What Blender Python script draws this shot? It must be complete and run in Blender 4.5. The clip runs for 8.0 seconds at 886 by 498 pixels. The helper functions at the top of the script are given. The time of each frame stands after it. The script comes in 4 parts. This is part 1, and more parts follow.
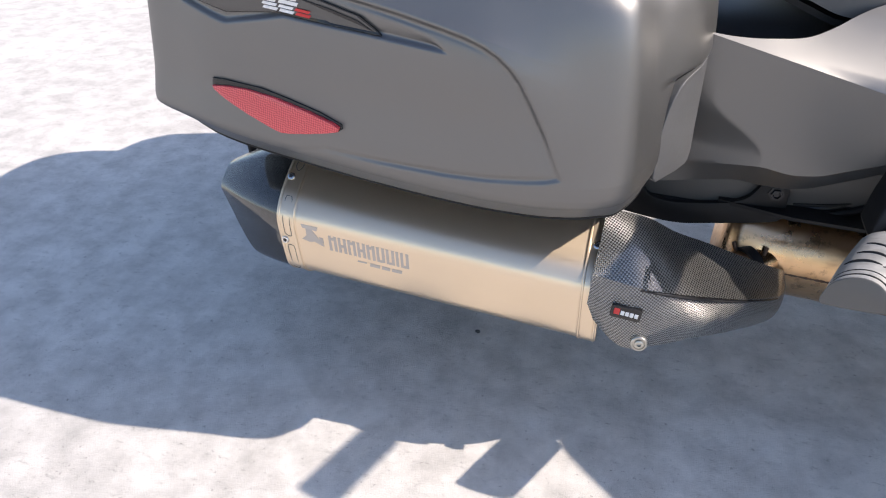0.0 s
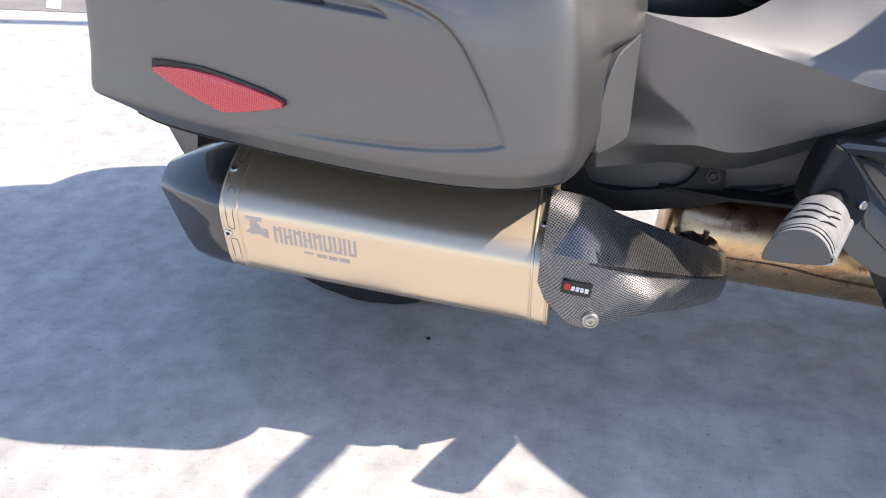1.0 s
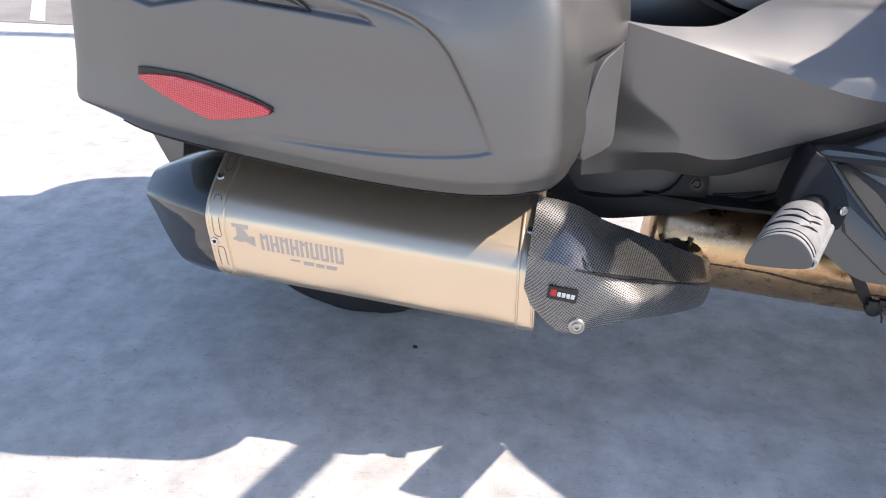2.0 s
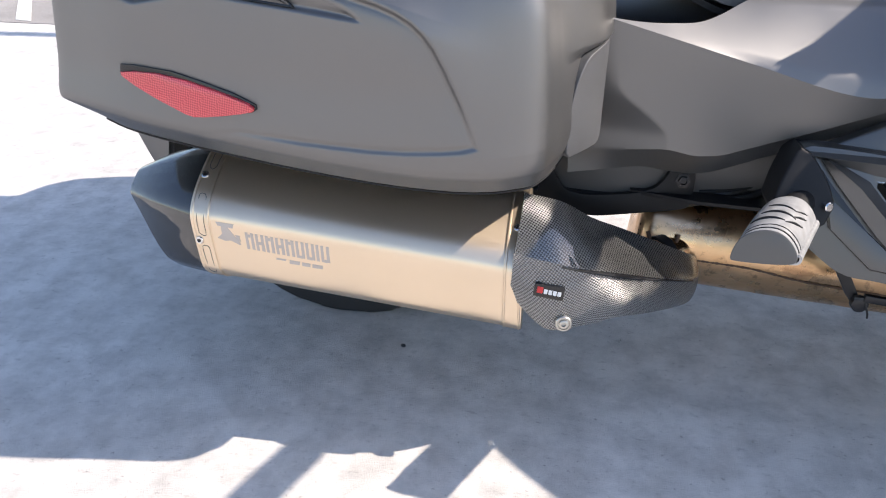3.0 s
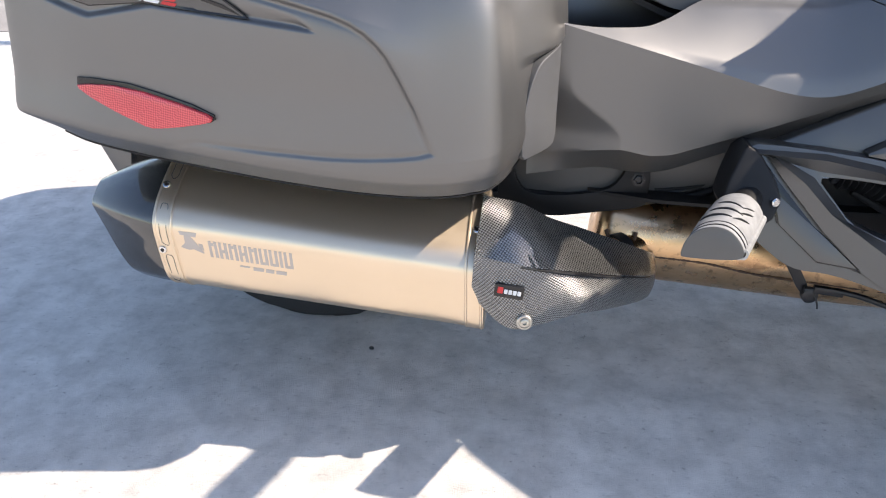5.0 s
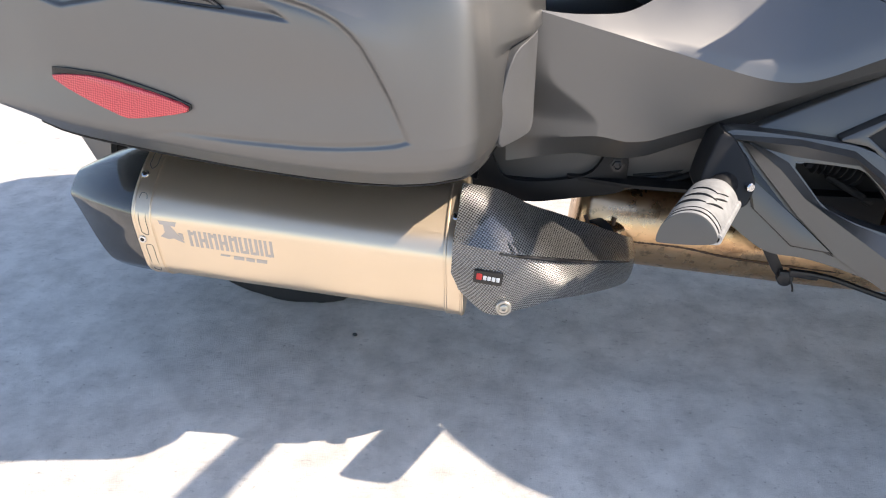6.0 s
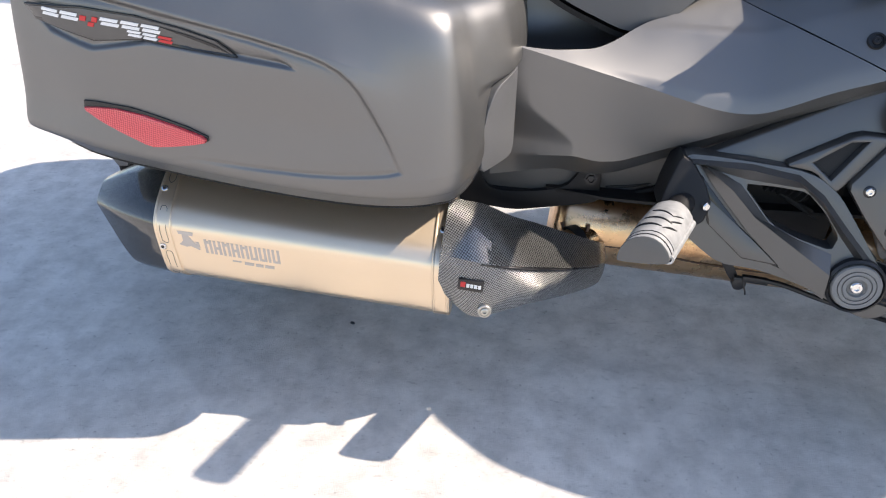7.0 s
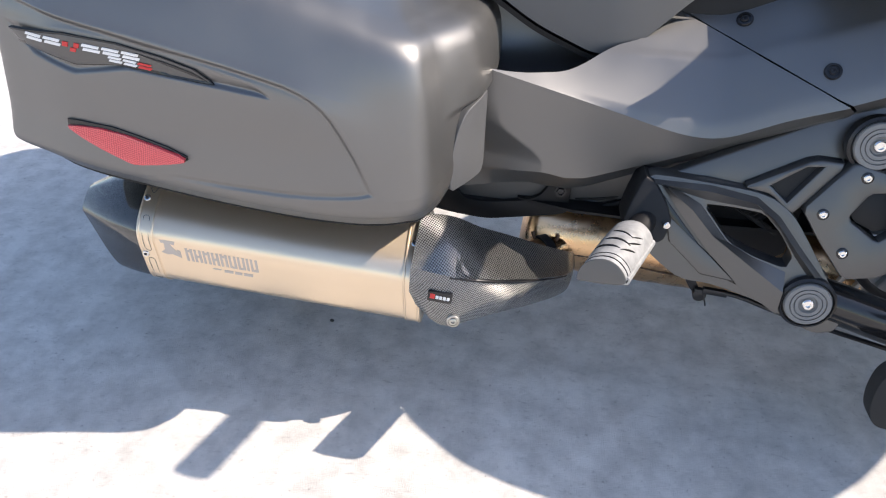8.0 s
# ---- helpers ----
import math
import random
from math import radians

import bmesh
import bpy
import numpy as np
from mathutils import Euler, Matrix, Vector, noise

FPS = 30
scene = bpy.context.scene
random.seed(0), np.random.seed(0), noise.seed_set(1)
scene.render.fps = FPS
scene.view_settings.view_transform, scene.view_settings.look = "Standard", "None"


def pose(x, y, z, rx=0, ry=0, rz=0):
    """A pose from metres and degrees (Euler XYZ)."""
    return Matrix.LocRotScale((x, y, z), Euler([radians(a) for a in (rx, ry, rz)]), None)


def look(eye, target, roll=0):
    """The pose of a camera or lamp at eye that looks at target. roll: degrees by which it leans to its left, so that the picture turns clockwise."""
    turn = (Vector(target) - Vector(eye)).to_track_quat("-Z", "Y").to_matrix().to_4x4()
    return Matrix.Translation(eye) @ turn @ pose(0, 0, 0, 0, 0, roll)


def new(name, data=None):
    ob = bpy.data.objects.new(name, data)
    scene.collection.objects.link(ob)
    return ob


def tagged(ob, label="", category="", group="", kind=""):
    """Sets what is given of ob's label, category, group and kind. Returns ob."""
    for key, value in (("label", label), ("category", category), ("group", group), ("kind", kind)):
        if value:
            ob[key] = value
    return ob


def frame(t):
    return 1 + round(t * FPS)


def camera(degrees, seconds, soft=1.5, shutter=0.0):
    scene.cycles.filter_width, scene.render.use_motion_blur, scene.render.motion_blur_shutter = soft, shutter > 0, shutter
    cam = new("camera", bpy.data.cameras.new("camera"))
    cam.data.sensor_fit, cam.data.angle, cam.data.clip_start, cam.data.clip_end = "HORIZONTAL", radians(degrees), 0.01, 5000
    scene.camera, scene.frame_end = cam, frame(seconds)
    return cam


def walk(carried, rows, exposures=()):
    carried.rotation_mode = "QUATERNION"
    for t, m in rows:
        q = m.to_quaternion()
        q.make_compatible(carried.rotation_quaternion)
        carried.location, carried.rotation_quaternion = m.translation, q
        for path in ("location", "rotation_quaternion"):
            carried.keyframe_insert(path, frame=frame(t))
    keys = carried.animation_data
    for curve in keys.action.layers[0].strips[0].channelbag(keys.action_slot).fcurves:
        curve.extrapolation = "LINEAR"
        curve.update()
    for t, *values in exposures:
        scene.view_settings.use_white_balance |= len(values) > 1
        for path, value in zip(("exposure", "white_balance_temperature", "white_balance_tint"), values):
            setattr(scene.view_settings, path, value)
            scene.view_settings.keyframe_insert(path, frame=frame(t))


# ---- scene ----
import functools

cam = camera(62.5, 8.0, soft=1.1)
PATH = [
    (0, (0.47, -0.81, 0.893), (-0.001, 0.797, -0.199), -0.5),
    (0.2, (0.474, -0.832, 0.842), (0.04, 0.806, -0.22), -0.2),
    (0.5, (0.474, -0.848, 0.798), (0.087, 0.834, -0.212), -0.1),
    (1, (0.476, -0.857, 0.796), (0.131, 0.872, -0.149), 0.2),
    (2.5, (0.477, -0.865, 0.788), (0.176, 0.889, -0.125), 0.6),
    (3, (0.483, -0.861, 0.787), (0.195, 0.895, -0.128), 0.6),
    (3.5, (0.487, -0.859, 0.788), (0.216, 0.898, -0.127), 0.5),
    (4, (0.492, -0.861, 0.789), (0.237, 0.899, -0.126), 0.4),
    (4.5, (0.5, -0.87, 0.796), (0.261, 0.894, -0.116), 0.3),
    (6, (0.518, -0.876, 0.806), (0.329, 0.873, -0.146), 0.1),
    (6.5, (0.539, -0.895, 0.869), (0.357, 0.83, -0.127), 0.3),
    (7, (0.539, -0.944, 0.935), (0.364, 0.749, -0.116), 0.8),
    (7.5, (0.542, -0.968, 0.985), (0.374, 0.696, -0.111), 1.5),
    (8, (0.578, -0.943, 1.023), (0.42, 0.704, -0.101), 2.0),
]
EXPOSURES = [(0.0, 1.13, 6670, 15), (1.0, 1.29, 6620, 15), (4.0, 1.37, 6670, 15), (6.0, 1.50, 7020, 14), (6.6, 1.50, 6970, 14), (7.5, 1.33, 6720, 14), (8.0, 1.37, 6720, 14)]
walk(cam, [(t, look(eye, target, roll)) for t, eye, target, roll in PATH], EXPOSURES)

# ---- world and sun ----
SUN = Vector((1.0, 0.10, 1.0))
world = bpy.data.worlds.new("sky")
scene.world = world
world.use_nodes = True
wn = world.node_tree
sky = wn.nodes.new("ShaderNodeTexSky")
sky.sky_type = "NISHITA"
sky.sun_disc = False
sky.dust_density = 0.6
sky.sun_elevation = radians(44.8)
sky.sun_rotation = math.atan2(SUN.x, SUN.y)
wn.links.new(sky.outputs[0], wn.nodes["Background"].inputs[0])
wn.nodes["Background"].inputs[1].default_value = 0.112
sun = new("sun", bpy.data.lights.new("sun", "SUN"))
sun.data.energy = 3.0
sun.data.angle = radians(0.53)
sun.data.color = (1.0, 0.92, 0.81)
sun.matrix_world = look(SUN * 20, (0, 0, 0))


# ---- materials ----
def material(name, color=(0.5, 0.5, 0.5), rough=0.5, metal=0.0, coat=0.0, coat_rough=0.05, spec=0.5):
    m = bpy.data.materials.new(name)
    m.use_nodes = True
    b = m.node_tree.nodes["Principled BSDF"]
    b.inputs["Base Color"].default_value = (*color, 1)
    b.inputs["Roughness"].default_value = rough
    b.inputs["Metallic"].default_value = metal
    b.inputs["Coat Weight"].default_value = coat
    b.inputs["Coat Roughness"].default_value = coat_rough
    b.inputs["Specular IOR Level"].default_value = spec
    return m, m.node_tree, b


def node(nt, kind, **values):
    n = nt.nodes.new(kind)
    for key, value in values.items():
        n.inputs[key.replace("_", " ")].default_value = value
    return n


def coords(nt, kind="Object", scale=(1, 1, 1)):
    c = nt.nodes.new("ShaderNodeTexCoord")
    mp = nt.nodes.new("ShaderNodeMapping")
    mp.inputs["Scale"].default_value = scale
    nt.links.new(c.outputs[kind], mp.inputs[0])
    return mp.outputs[0]


def noise_tex(nt, vec, scale, detail=4.0, rough=0.55):
    n = node(nt, "ShaderNodeTexNoise", Scale=scale, Detail=detail, Roughness=rough)
    nt.links.new(vec, n.inputs["Vector"])
    return n.outputs["Fac"]


def ramp(nt, fac, stops):
    r = nt.nodes.new("ShaderNodeValToRGB")
    el = r.color_ramp.elements
    while len(el) < len(stops):
        el.new(0.5)
    for e, (p, c) in zip(el, stops):
        e.position = p
        e.color = (c, c, c, 1) if isinstance(c, (int, float)) else (*c, 1)
    nt.links.new(fac, r.inputs[0])
    return r.outputs[0]


def mixed(nt, a, b, fac, how="MIX"):
    m = nt.nodes.new("ShaderNodeMix")
    m.data_type, m.blend_type = "RGBA", how
    for sock, v in ((m.inputs[0], fac), (m.inputs[6], a), (m.inputs[7], b)):
        if isinstance(v, bpy.types.NodeSocket):
            nt.links.new(v, sock)
        elif isinstance(v, (int, float)):
            sock.default_value = v
        else:
            sock.default_value = (*v, 1)
    return m.outputs[2]


def bumped(nt, b, height, strength, dist):
    n = nt.nodes.new("ShaderNodeBump")
    n.inputs["Strength"].default_value, n.inputs["Distance"].default_value = strength, dist
    nt.links.new(height, n.inputs["Height"])
    nt.links.new(n.outputs[0], b.inputs["Normal"])
    return n


def worn(name, color, rough, metal=0.0, vary=0.12, grain=900.0, bump=0.15, dirt=0.15, coat=0.0, spec=0.5, blotch=9.0):
    """A plain surface with fine grain, uneven gloss and faint dust."""
    m, nt, b = material(name, color, rough, metal, coat, spec=spec)
    v = coords(nt)
    big, fine = noise_tex(nt, v, blotch, 5), noise_tex(nt, v, grain, 2)
    lo, hi = [c * (1 - vary) for c in color], [min(1, c * (1 + vary)) for c in color]
    base = mixed(nt, lo, hi, big)
    speck = ramp(nt, noise_tex(nt, v, 260.0, 3, 0.7), [(0.70, 0.0), (0.78, 1.0)])
    dusty = mixed(nt, base, (0.42, 0.40, 0.37), 0.0)
    nt.links.new(mixed(nt, (0, 0, 0), (dirt, dirt, dirt), speck), dusty.node.inputs[0])
    nt.links.new(dusty, b.inputs["Base Color"])
    nt.links.new(ramp(nt, big, [(0.3, max(0.02, rough - 0.06)), (0.7, min(1, rough + 0.06))]), b.inputs["Roughness"])
    bumped(nt, b, fine, bump, 0.0006)
    return m


def concrete():
    m, nt, b = material("broom_finished_concrete", (0.5, 0.48, 0.45), 0.9, spec=0.3)
    v = coords(nt)
    big = ramp(nt, noise_tex(nt, v, 2.3, 6, 0.6), [(0.3, (0.565, 0.542, 0.514)), (0.7, (0.71, 0.682, 0.648))])
    blot = ramp(nt, noise_tex(nt, v, 14.0, 5, 0.65), [(0.33, 0.70), (0.62, 1.0)])
    pits = ramp(nt, noise_tex(nt, v, 120.0, 3, 0.6), [(0.28, 0.60), (0.37, 1.0)])
    sand = ramp(nt, noise_tex(nt, v, 700.0, 2, 0.6), [(0.3, 0.82), (0.7, 1.10)])
    stain = ramp(nt, noise_tex(nt, coords(nt, scale=(1, 2.2, 1)), 33.0, 4, 0.75), [(0.28, 0.70), (0.42, 1.0)])
    col = big
    for layer in (blot, pits, sand, stain):
        col = mixed(nt, col, layer, 1.0, "MULTIPLY")
    nt.links.new(col, b.inputs["Base Color"])
    h = mixed(nt, noise_tex(nt, v, 45.0, 6, 0.7), noise_tex(nt, v, 420.0, 3, 0.6), 0.5)
    bumped(nt, b, h, 0.65, 0.005)
    return m


def asphalt():
    m, nt, b = material("old_asphalt", (0.06, 0.06, 0.06), 0.9)
    v = coords(nt)
    c = ramp(nt, noise_tex(nt, v, 160.0, 3, 0.7), [(0.3, (0.20, 0.185, 0.17)), (0.7, (0.34, 0.32, 0.30))])
    patch = ramp(nt, noise_tex(nt, v, 1.7, 4), [(0.35, 0.8), (0.65, 1.15)])
    nt.links.new(mixed(nt, c, patch, 1.0, "MULTIPLY"), b.inputs["Base Color"])
    bumped(nt, b, noise_tex(nt, v, 260.0, 3), 0.6, 0.004)
    return m


def titanium():
    m, nt, b = material("brushed_titanium", (0.60, 0.53, 0.45), 0.30, 0.86)
    lines = noise_tex(nt, coords(nt, scale=(6, 600, 600)), 1.0, 3, 0.6)
    big = noise_tex(nt, coords(nt), 7.0, 4)
    nt.links.new(mixed(nt, (0.74, 0.605, 0.445), (0.83, 0.68, 0.515), big), b.inputs["Base Color"])
    nt.links.new(ramp(nt, lines, [(0.3, 0.31), (0.7, 0.37)]), b.inputs["Roughness"])
    bumped(nt, b, lines, 0.025, 0.0003)
    # fine circular finishing lines spread the highlight along the sleeve
    b.inputs["Anisotropic"].default_value = 0.45
    b.inputs["Anisotropic Rotation"].default_value = 0.25
    tangent = nt.nodes.new("ShaderNodeTangent")
    tangent.direction_type, tangent.axis = "RADIAL", "X"
    nt.links.new(tangent.outputs[0], b.inputs["Tangent"])
    return m


def carbon(name, pitch=0.0031, bright=0.10, relief=0.0004, metal=0.9):
    """Woven carbon fibre under clear lacquer; the round tows cross over and under in the part's UV, in metres."""
    m, nt, b = material(name, (0.02, 0.02, 0.02), 0.38, metal, 1.0, 0.03)
    c = nt.nodes.new("ShaderNodeTexCoord")
    mp = nt.nodes.new("ShaderNodeMapping")
    mp.inputs["Rotation"].default_value = (0, 0, radians(20))
    nt.links.new(c.outputs["UV"], mp.inputs[0])
    ch = node(nt, "ShaderNodeTexChecker", Scale=1.0 / pitch)
    nt.links.new(mp.outputs[0], ch.inputs[0])
    parts = nt.nodes.new("ShaderNodeSeparateXYZ")
    nt.links.new(mp.outputs[0], parts.inputs[0])

    def tow(axis):
        k = nt.nodes.new("ShaderNodeMath")
        k.operation = "MULTIPLY"
        k.inputs[1].default_value = math.pi / pitch
        nt.links.new(parts.outputs[axis], k.inputs[0])
        w = nt.nodes.new("ShaderNodeMath")
        w.operation = "SINE"
        nt.links.new(k.outputs[0], w.inputs[0])
        a = nt.nodes.new("ShaderNodeMath")
        a.operation = "ABSOLUTE"
        nt.links.new(w.outputs[0], a.inputs[0])
        return a.outputs[0]

    height = mixed(nt, tow(0), tow(1), ch.outputs["Fac"])
    wob = noise_tex(nt, mp.outputs[0], 900.0, 2)
    shade = mixed(nt, ch.outputs["Fac"], wob, 0.35)
    nt.links.new(ramp(nt, shade, [(0.25, (bright * 0.12, bright * 0.12, bright * 0.12)), (0.75, (bright, bright, bright * 0.97))]), b.inputs["Base Color"])
    nt.links.new(ramp(nt, wob, [(0.3, 0.28), (0.7, 0.36)]), b.inputs["Roughness"])
    b.inputs["Coat IOR"].default_value = 1.75
    bumped(nt, b, height, 1.0, relief)
    return m


def heated_steel():
    m, nt, b = material("heat_tinted_steel", (0.55, 0.40, 0.25), 0.28, 1.0)
    v = coords(nt, scale=(3, 9, 9))
    tint = ramp(nt, noise_tex(nt, v, 1.6, 5, 0.6), [(0.28, (0.26, 0.14, 0.08)), (0.42, (0.62, 0.40, 0.22)), (0.62, (0.72, 0.50, 0.31)), (0.78, (0.36, 0.22, 0.15))])
    grime = ramp(nt, noise_tex(nt, coords(nt), 60.0, 5, 0.7), [(0.30, 0.55), (0.45, 1.0)])
    nt.links.new(mixed(nt, tint, grime, 1.0, "MULTIPLY"), b.inputs["Base Color"])
    nt.links.new(ramp(nt, noise_tex(nt, coords(nt), 25.0, 4), [(0.3, 0.2), (0.7, 0.45)]), b.inputs["Roughness"])
    bumped(nt, b, noise_tex(nt, coords(nt), 90.0, 4), 0.15, 0.001)
    return m


def red_lens():
    m, nt, b = material("red_reflector_plastic", (0.50, 0.015, 0.02), 0.16, 0.0, 0.6)
    v = coords(nt, scale=(1, 1, 1))
    w = node(nt, "ShaderNodeTexChecker", Scale=480.0)
    mp = nt.nodes.new("ShaderNodeMapping")
    mp.inputs["Rotation"].default_value = (0, radians(35), 0)
    nt.links.new(v, mp.inputs[0])
    nt.links.new(mp.outputs[0], w.inputs[0])
    nt.links.new(mixed(nt, (0.50, 0.03, 0.04), (0.74, 0.10, 0.11), w.outputs["Fac"]), b.inputs["Base Color"])
    return m


CONCRETE, ASPHALT = concrete(), asphalt()
PAINT = worn("matte_charcoal_paint", (0.190, 0.188, 0.185), 0.43, 0.84, vary=0.06, bump=0.12, dirt=0.10)
PLASTIC = worn("black_moulded_plastic", (0.012, 0.012, 0.013), 0.50, bump=0.25, dirt=0.06, spec=0.28)
POCKET = worn("grained_grey_plastic", (0.082, 0.083, 0.085), 0.55, grain=420.0, bump=0.8, dirt=0.05)
SATIN = worn("satin_black_metal", (0.016, 0.016, 0.018), 0.36, bump=0.08, dirt=0.08, spec=0.4)
ARM = worn("grey_coated_casting", (0.118, 0.117, 0.116), 0.36, 0.75, bump=0.08, dirt=0.08)
GLOSS = material("gloss_black", (0.012, 0.012, 0.013), 0.12)[0]
TITANIUM, CARBON, STEEL, RED = titanium(), carbon("woven_carbon", 0.0026, 0.29, 0.0006, 0.72), heated_steel(), red_lens()
CARBON_FINE = carbon("fine_woven_carbon", 0.0016, 0.060, 0.00010)
ALLOY = worn("worn_cast_alloy", (0.40, 0.40, 0.395), 0.42, 0.35, vary=0.45, grain=220.0, bump=0.9, dirt=0.5, blotch=75.0)
SEAMED = worn("burnt_weld", (0.10, 0.06, 0.04), 0.5, 0.5, vary=0.4, bump=0.5)
DISC = worn("grey_ringed_rubber", (0.19, 0.188, 0.185), 0.5, bump=0.2)
GREYCAP = worn("grey_peg_cap", (0.095, 0.093, 0.090), 0.45, bump=0.2)
BOLT_STEEL = worn("dull_bolt_steel", (0.46, 0.44, 0.40), 0.30, 0.95, bump=0.1)
CHROME = material("bright_steel", (0.75, 0.74, 0.72), 0.16, 1.0)[0]
RUBBER = worn("tyre_rubber", (0.020, 0.020, 0.021), 0.75, bump=0.5, dirt=0.3)
SEATSKIN = worn("black_seat_vinyl", (0.10, 0.098, 0.096), 0.50, grain=1100.0, bump=0.4, dirt=0.05)
ETCH = worn("etched_grey_print", (0.47, 0.45, 0.44), 0.42, 0.95, bump=0.05)
WHITE = worn("white_print", (0.72, 0.72, 0.72), 0.5)
REDPRINT = worn("red_print", (0.55, 0.03, 0.03), 0.5)
CASTING = worn("grey_engine_casting", (0.30, 0.30, 0.30), 0.45, 0.6, bump=0.6, grain=200.0, dirt=0.3)
SCREEN = material("tinted_screen", (0.03, 0.03, 0.03), 0.1)[0]


# ---- mesh helpers ----
def lerp(a, b, f):
    return a + (b - a) * f


def smooth(a, b, x):
    f = min(1.0, max(0.0, (x - a) / (b - a)))
    return f * f * (3 - 2 * f)


def curve1(table, x):
    """Smooth curve through (x, value) pairs."""
    if x <= table[0][0]:
        return table[0][1]
    if x >= table[-1][0]:
        return table[-1][1]
    i = max(k for k in range(len(table) - 1) if table[k][0] <= x)
    (x0, y0), (x1, y1) = table[i], table[i + 1]
    def slope(k):
        if k == 0 or k == len(table) - 1:
            a, b = (0, 1) if k == 0 else (-2, -1)
            return (table[b][1] - table[a][1]) / (table[b][0] - table[a][0])
        return (table[k + 1][1] - table[k - 1][1]) / (table[k + 1][0] - table[k - 1][0])
    h = x1 - x0
    f = (x - x0) / h
    m0, m1 = slope(i) * h, slope(i + 1) * h
    return (2*f**3 - 3*f*f + 1) * y0 + (f**3 - 2*f*f + f) * m0 + (-2*f**3 + 3*f*f) * y1 + (f**3 - f*f) * m1


def spline(points, f):
    """A point at f (0 to 1) on a smooth curve through 3D points."""
    n = len(points) - 1
    return Vector([curve1([(k / n, p[a]) for k, p in enumerate(points)], f) for a in range(3)])


def rounded(poly, times=2, cut=0.25):
    """Corner cutting of a closed 2D outline."""
    for _ in range(times):
        out = []
        for k, p in enumerate(poly):
            q = poly[(k + 1) % len(poly)]
            out.append(tuple(lerp(a, b, cut) for a, b in zip(p, q)))
            out.append(tuple(lerp(a, b, 1 - cut) for a, b in zip(p, q)))
        poly = out
    return poly


def part(name, bm, mat, parent, label="", angle=35, flat=False):
    me = bpy.data.meshes.new(name)
    bm.to_mesh(me)
    bm.free()
    me.materials.append(mat)
    if not flat:
        me.shade_smooth()
        me.set_sharp_from_angle(angle=radians(angle))
    ob = new(name, me)
    if parent is not None:
        ob.parent = parent
        ob.matrix_parent_inverse = parent.matrix_world.inverted()
    if label:
        ob["label"] = label
    return ob


def sheet(fn, nu, nv, loop_u=False, loop_v=False, uv=None, thick=0.0, caps=False):
    """A grid mesh of fn(u, v), u and v from 0 to 1."""
    bm = bmesh.new()
    us, vs = nu + (not loop_u), nv + (not loop_v)
    g = [[bm.verts.new(fn(i / nu, j / nv)) for j in range(vs)] for i in range(us)]
    layer = bm.loops.layers.uv.new("uv") if uv else None
    for i in range(nu):
        for j in range(nv):
            ids = ((i, j), (i + 1, j), (i + 1, j + 1), (i, j + 1))
            vv = [g[a % us][b % vs] for a, b in ids]
            if len(set(vv)) < 4:
                continue
            f = bm.faces.new(vv)
            if uv:
                for lp, (a, b) in zip(f.loops, ids):
                    lp[layer].uv = uv(a / nu, b / nv)
    if caps:
        for row in (g[0], g[-1]):
            bm.faces.new(row)
    bmesh.ops.recalc_face_normals(bm, faces=bm.faces[:])
    if thick:
        bmesh.ops.solidify(bm, geom=bm.faces[:], thickness=thick)
    return bm


def plate(outlines, place, depth, bevel=0.002, segs=2, along=(0, 1, 0), fine=0):
    """A plate from closed 2D outlines (the first the rim, the others holes), its face put by place(a, b), its body depth metres along a direction."""
    bm = bmesh.new()
    for line in outlines:
        vs = [bm.verts.new(place(a, b)) for a, b in line]
        for k in range(len(vs)):
            bm.edges.new((vs[k - 1], vs[k]))
    rim = bm.edges[:]
    bmesh.ops.triangle_fill(bm, use_beauty=True, use_dissolve=False, edges=rim)
    if fine:
        bmesh.ops.subdivide_edges(bm, edges=bm.edges[:], cuts=fine, use_grid_fill=True)
        for v in bm.verts:
            v.co = place(v.co.x, v.co.z)
        rim = [e for e in bm.edges if e.is_boundary]
    front = bm.faces[:]
    ex = bmesh.ops.extrude_face_region(bm, geom=front)
    moved = [e for e in ex["geom"] if isinstance(e, bmesh.types.BMVert)]
    # the copies become the back
    bmesh.ops.translate(bm, verts=moved, vec=Vector(along) * depth)
    bmesh.ops.recalc_face_normals(bm, faces=bm.faces[:])
    if bevel:
        edges = [e for e in rim if e.is_valid]
        bmesh.ops.bevel(bm, geom=edges, offset=bevel, segments=segs, profile=0.5, affect="EDGES", clamp_overlap=True)
    return bm


def tube(points, radius, sides=16, steps=24, cap=True, squash=None):
    """A round bar or pipe along a smooth curve; radius a number or a function of 0 to 1."""
    ctr = [spline(points, i / steps) for i in range(steps + 1)]
    bm = bmesh.new()
    rings = []
    side = None
    for i, c in enumerate(ctr):
        d = (ctr[min(i + 1, steps)] - ctr[max(i - 1, 0)]).normalized()
        if side is None:
            side = d.cross(Vector((0, 0, 1)) if abs(d.z) < 0.9 else Vector((1, 0, 0))).normalized()
        side = (side - d * side.dot(d)).normalized()
        up = d.cross(side)
        r = radius(i / steps) if callable(radius) else radius
        rings.append([bm.verts.new(c + (side * math.cos(a) + up * math.sin(a)) * r) for a in [2 * math.pi * k / sides for k in range(sides)]])
    for a, b in zip(rings, rings[1:]):
        for k in range(sides):
            bm.faces.new((a[k - 1], a[k], b[k], b[k - 1]))
    if cap:
        bm.faces.new(rings[0])
        bm.faces.new(rings[-1])
    bmesh.ops.recalc_face_normals(bm, faces=bm.faces[:])
    return bm


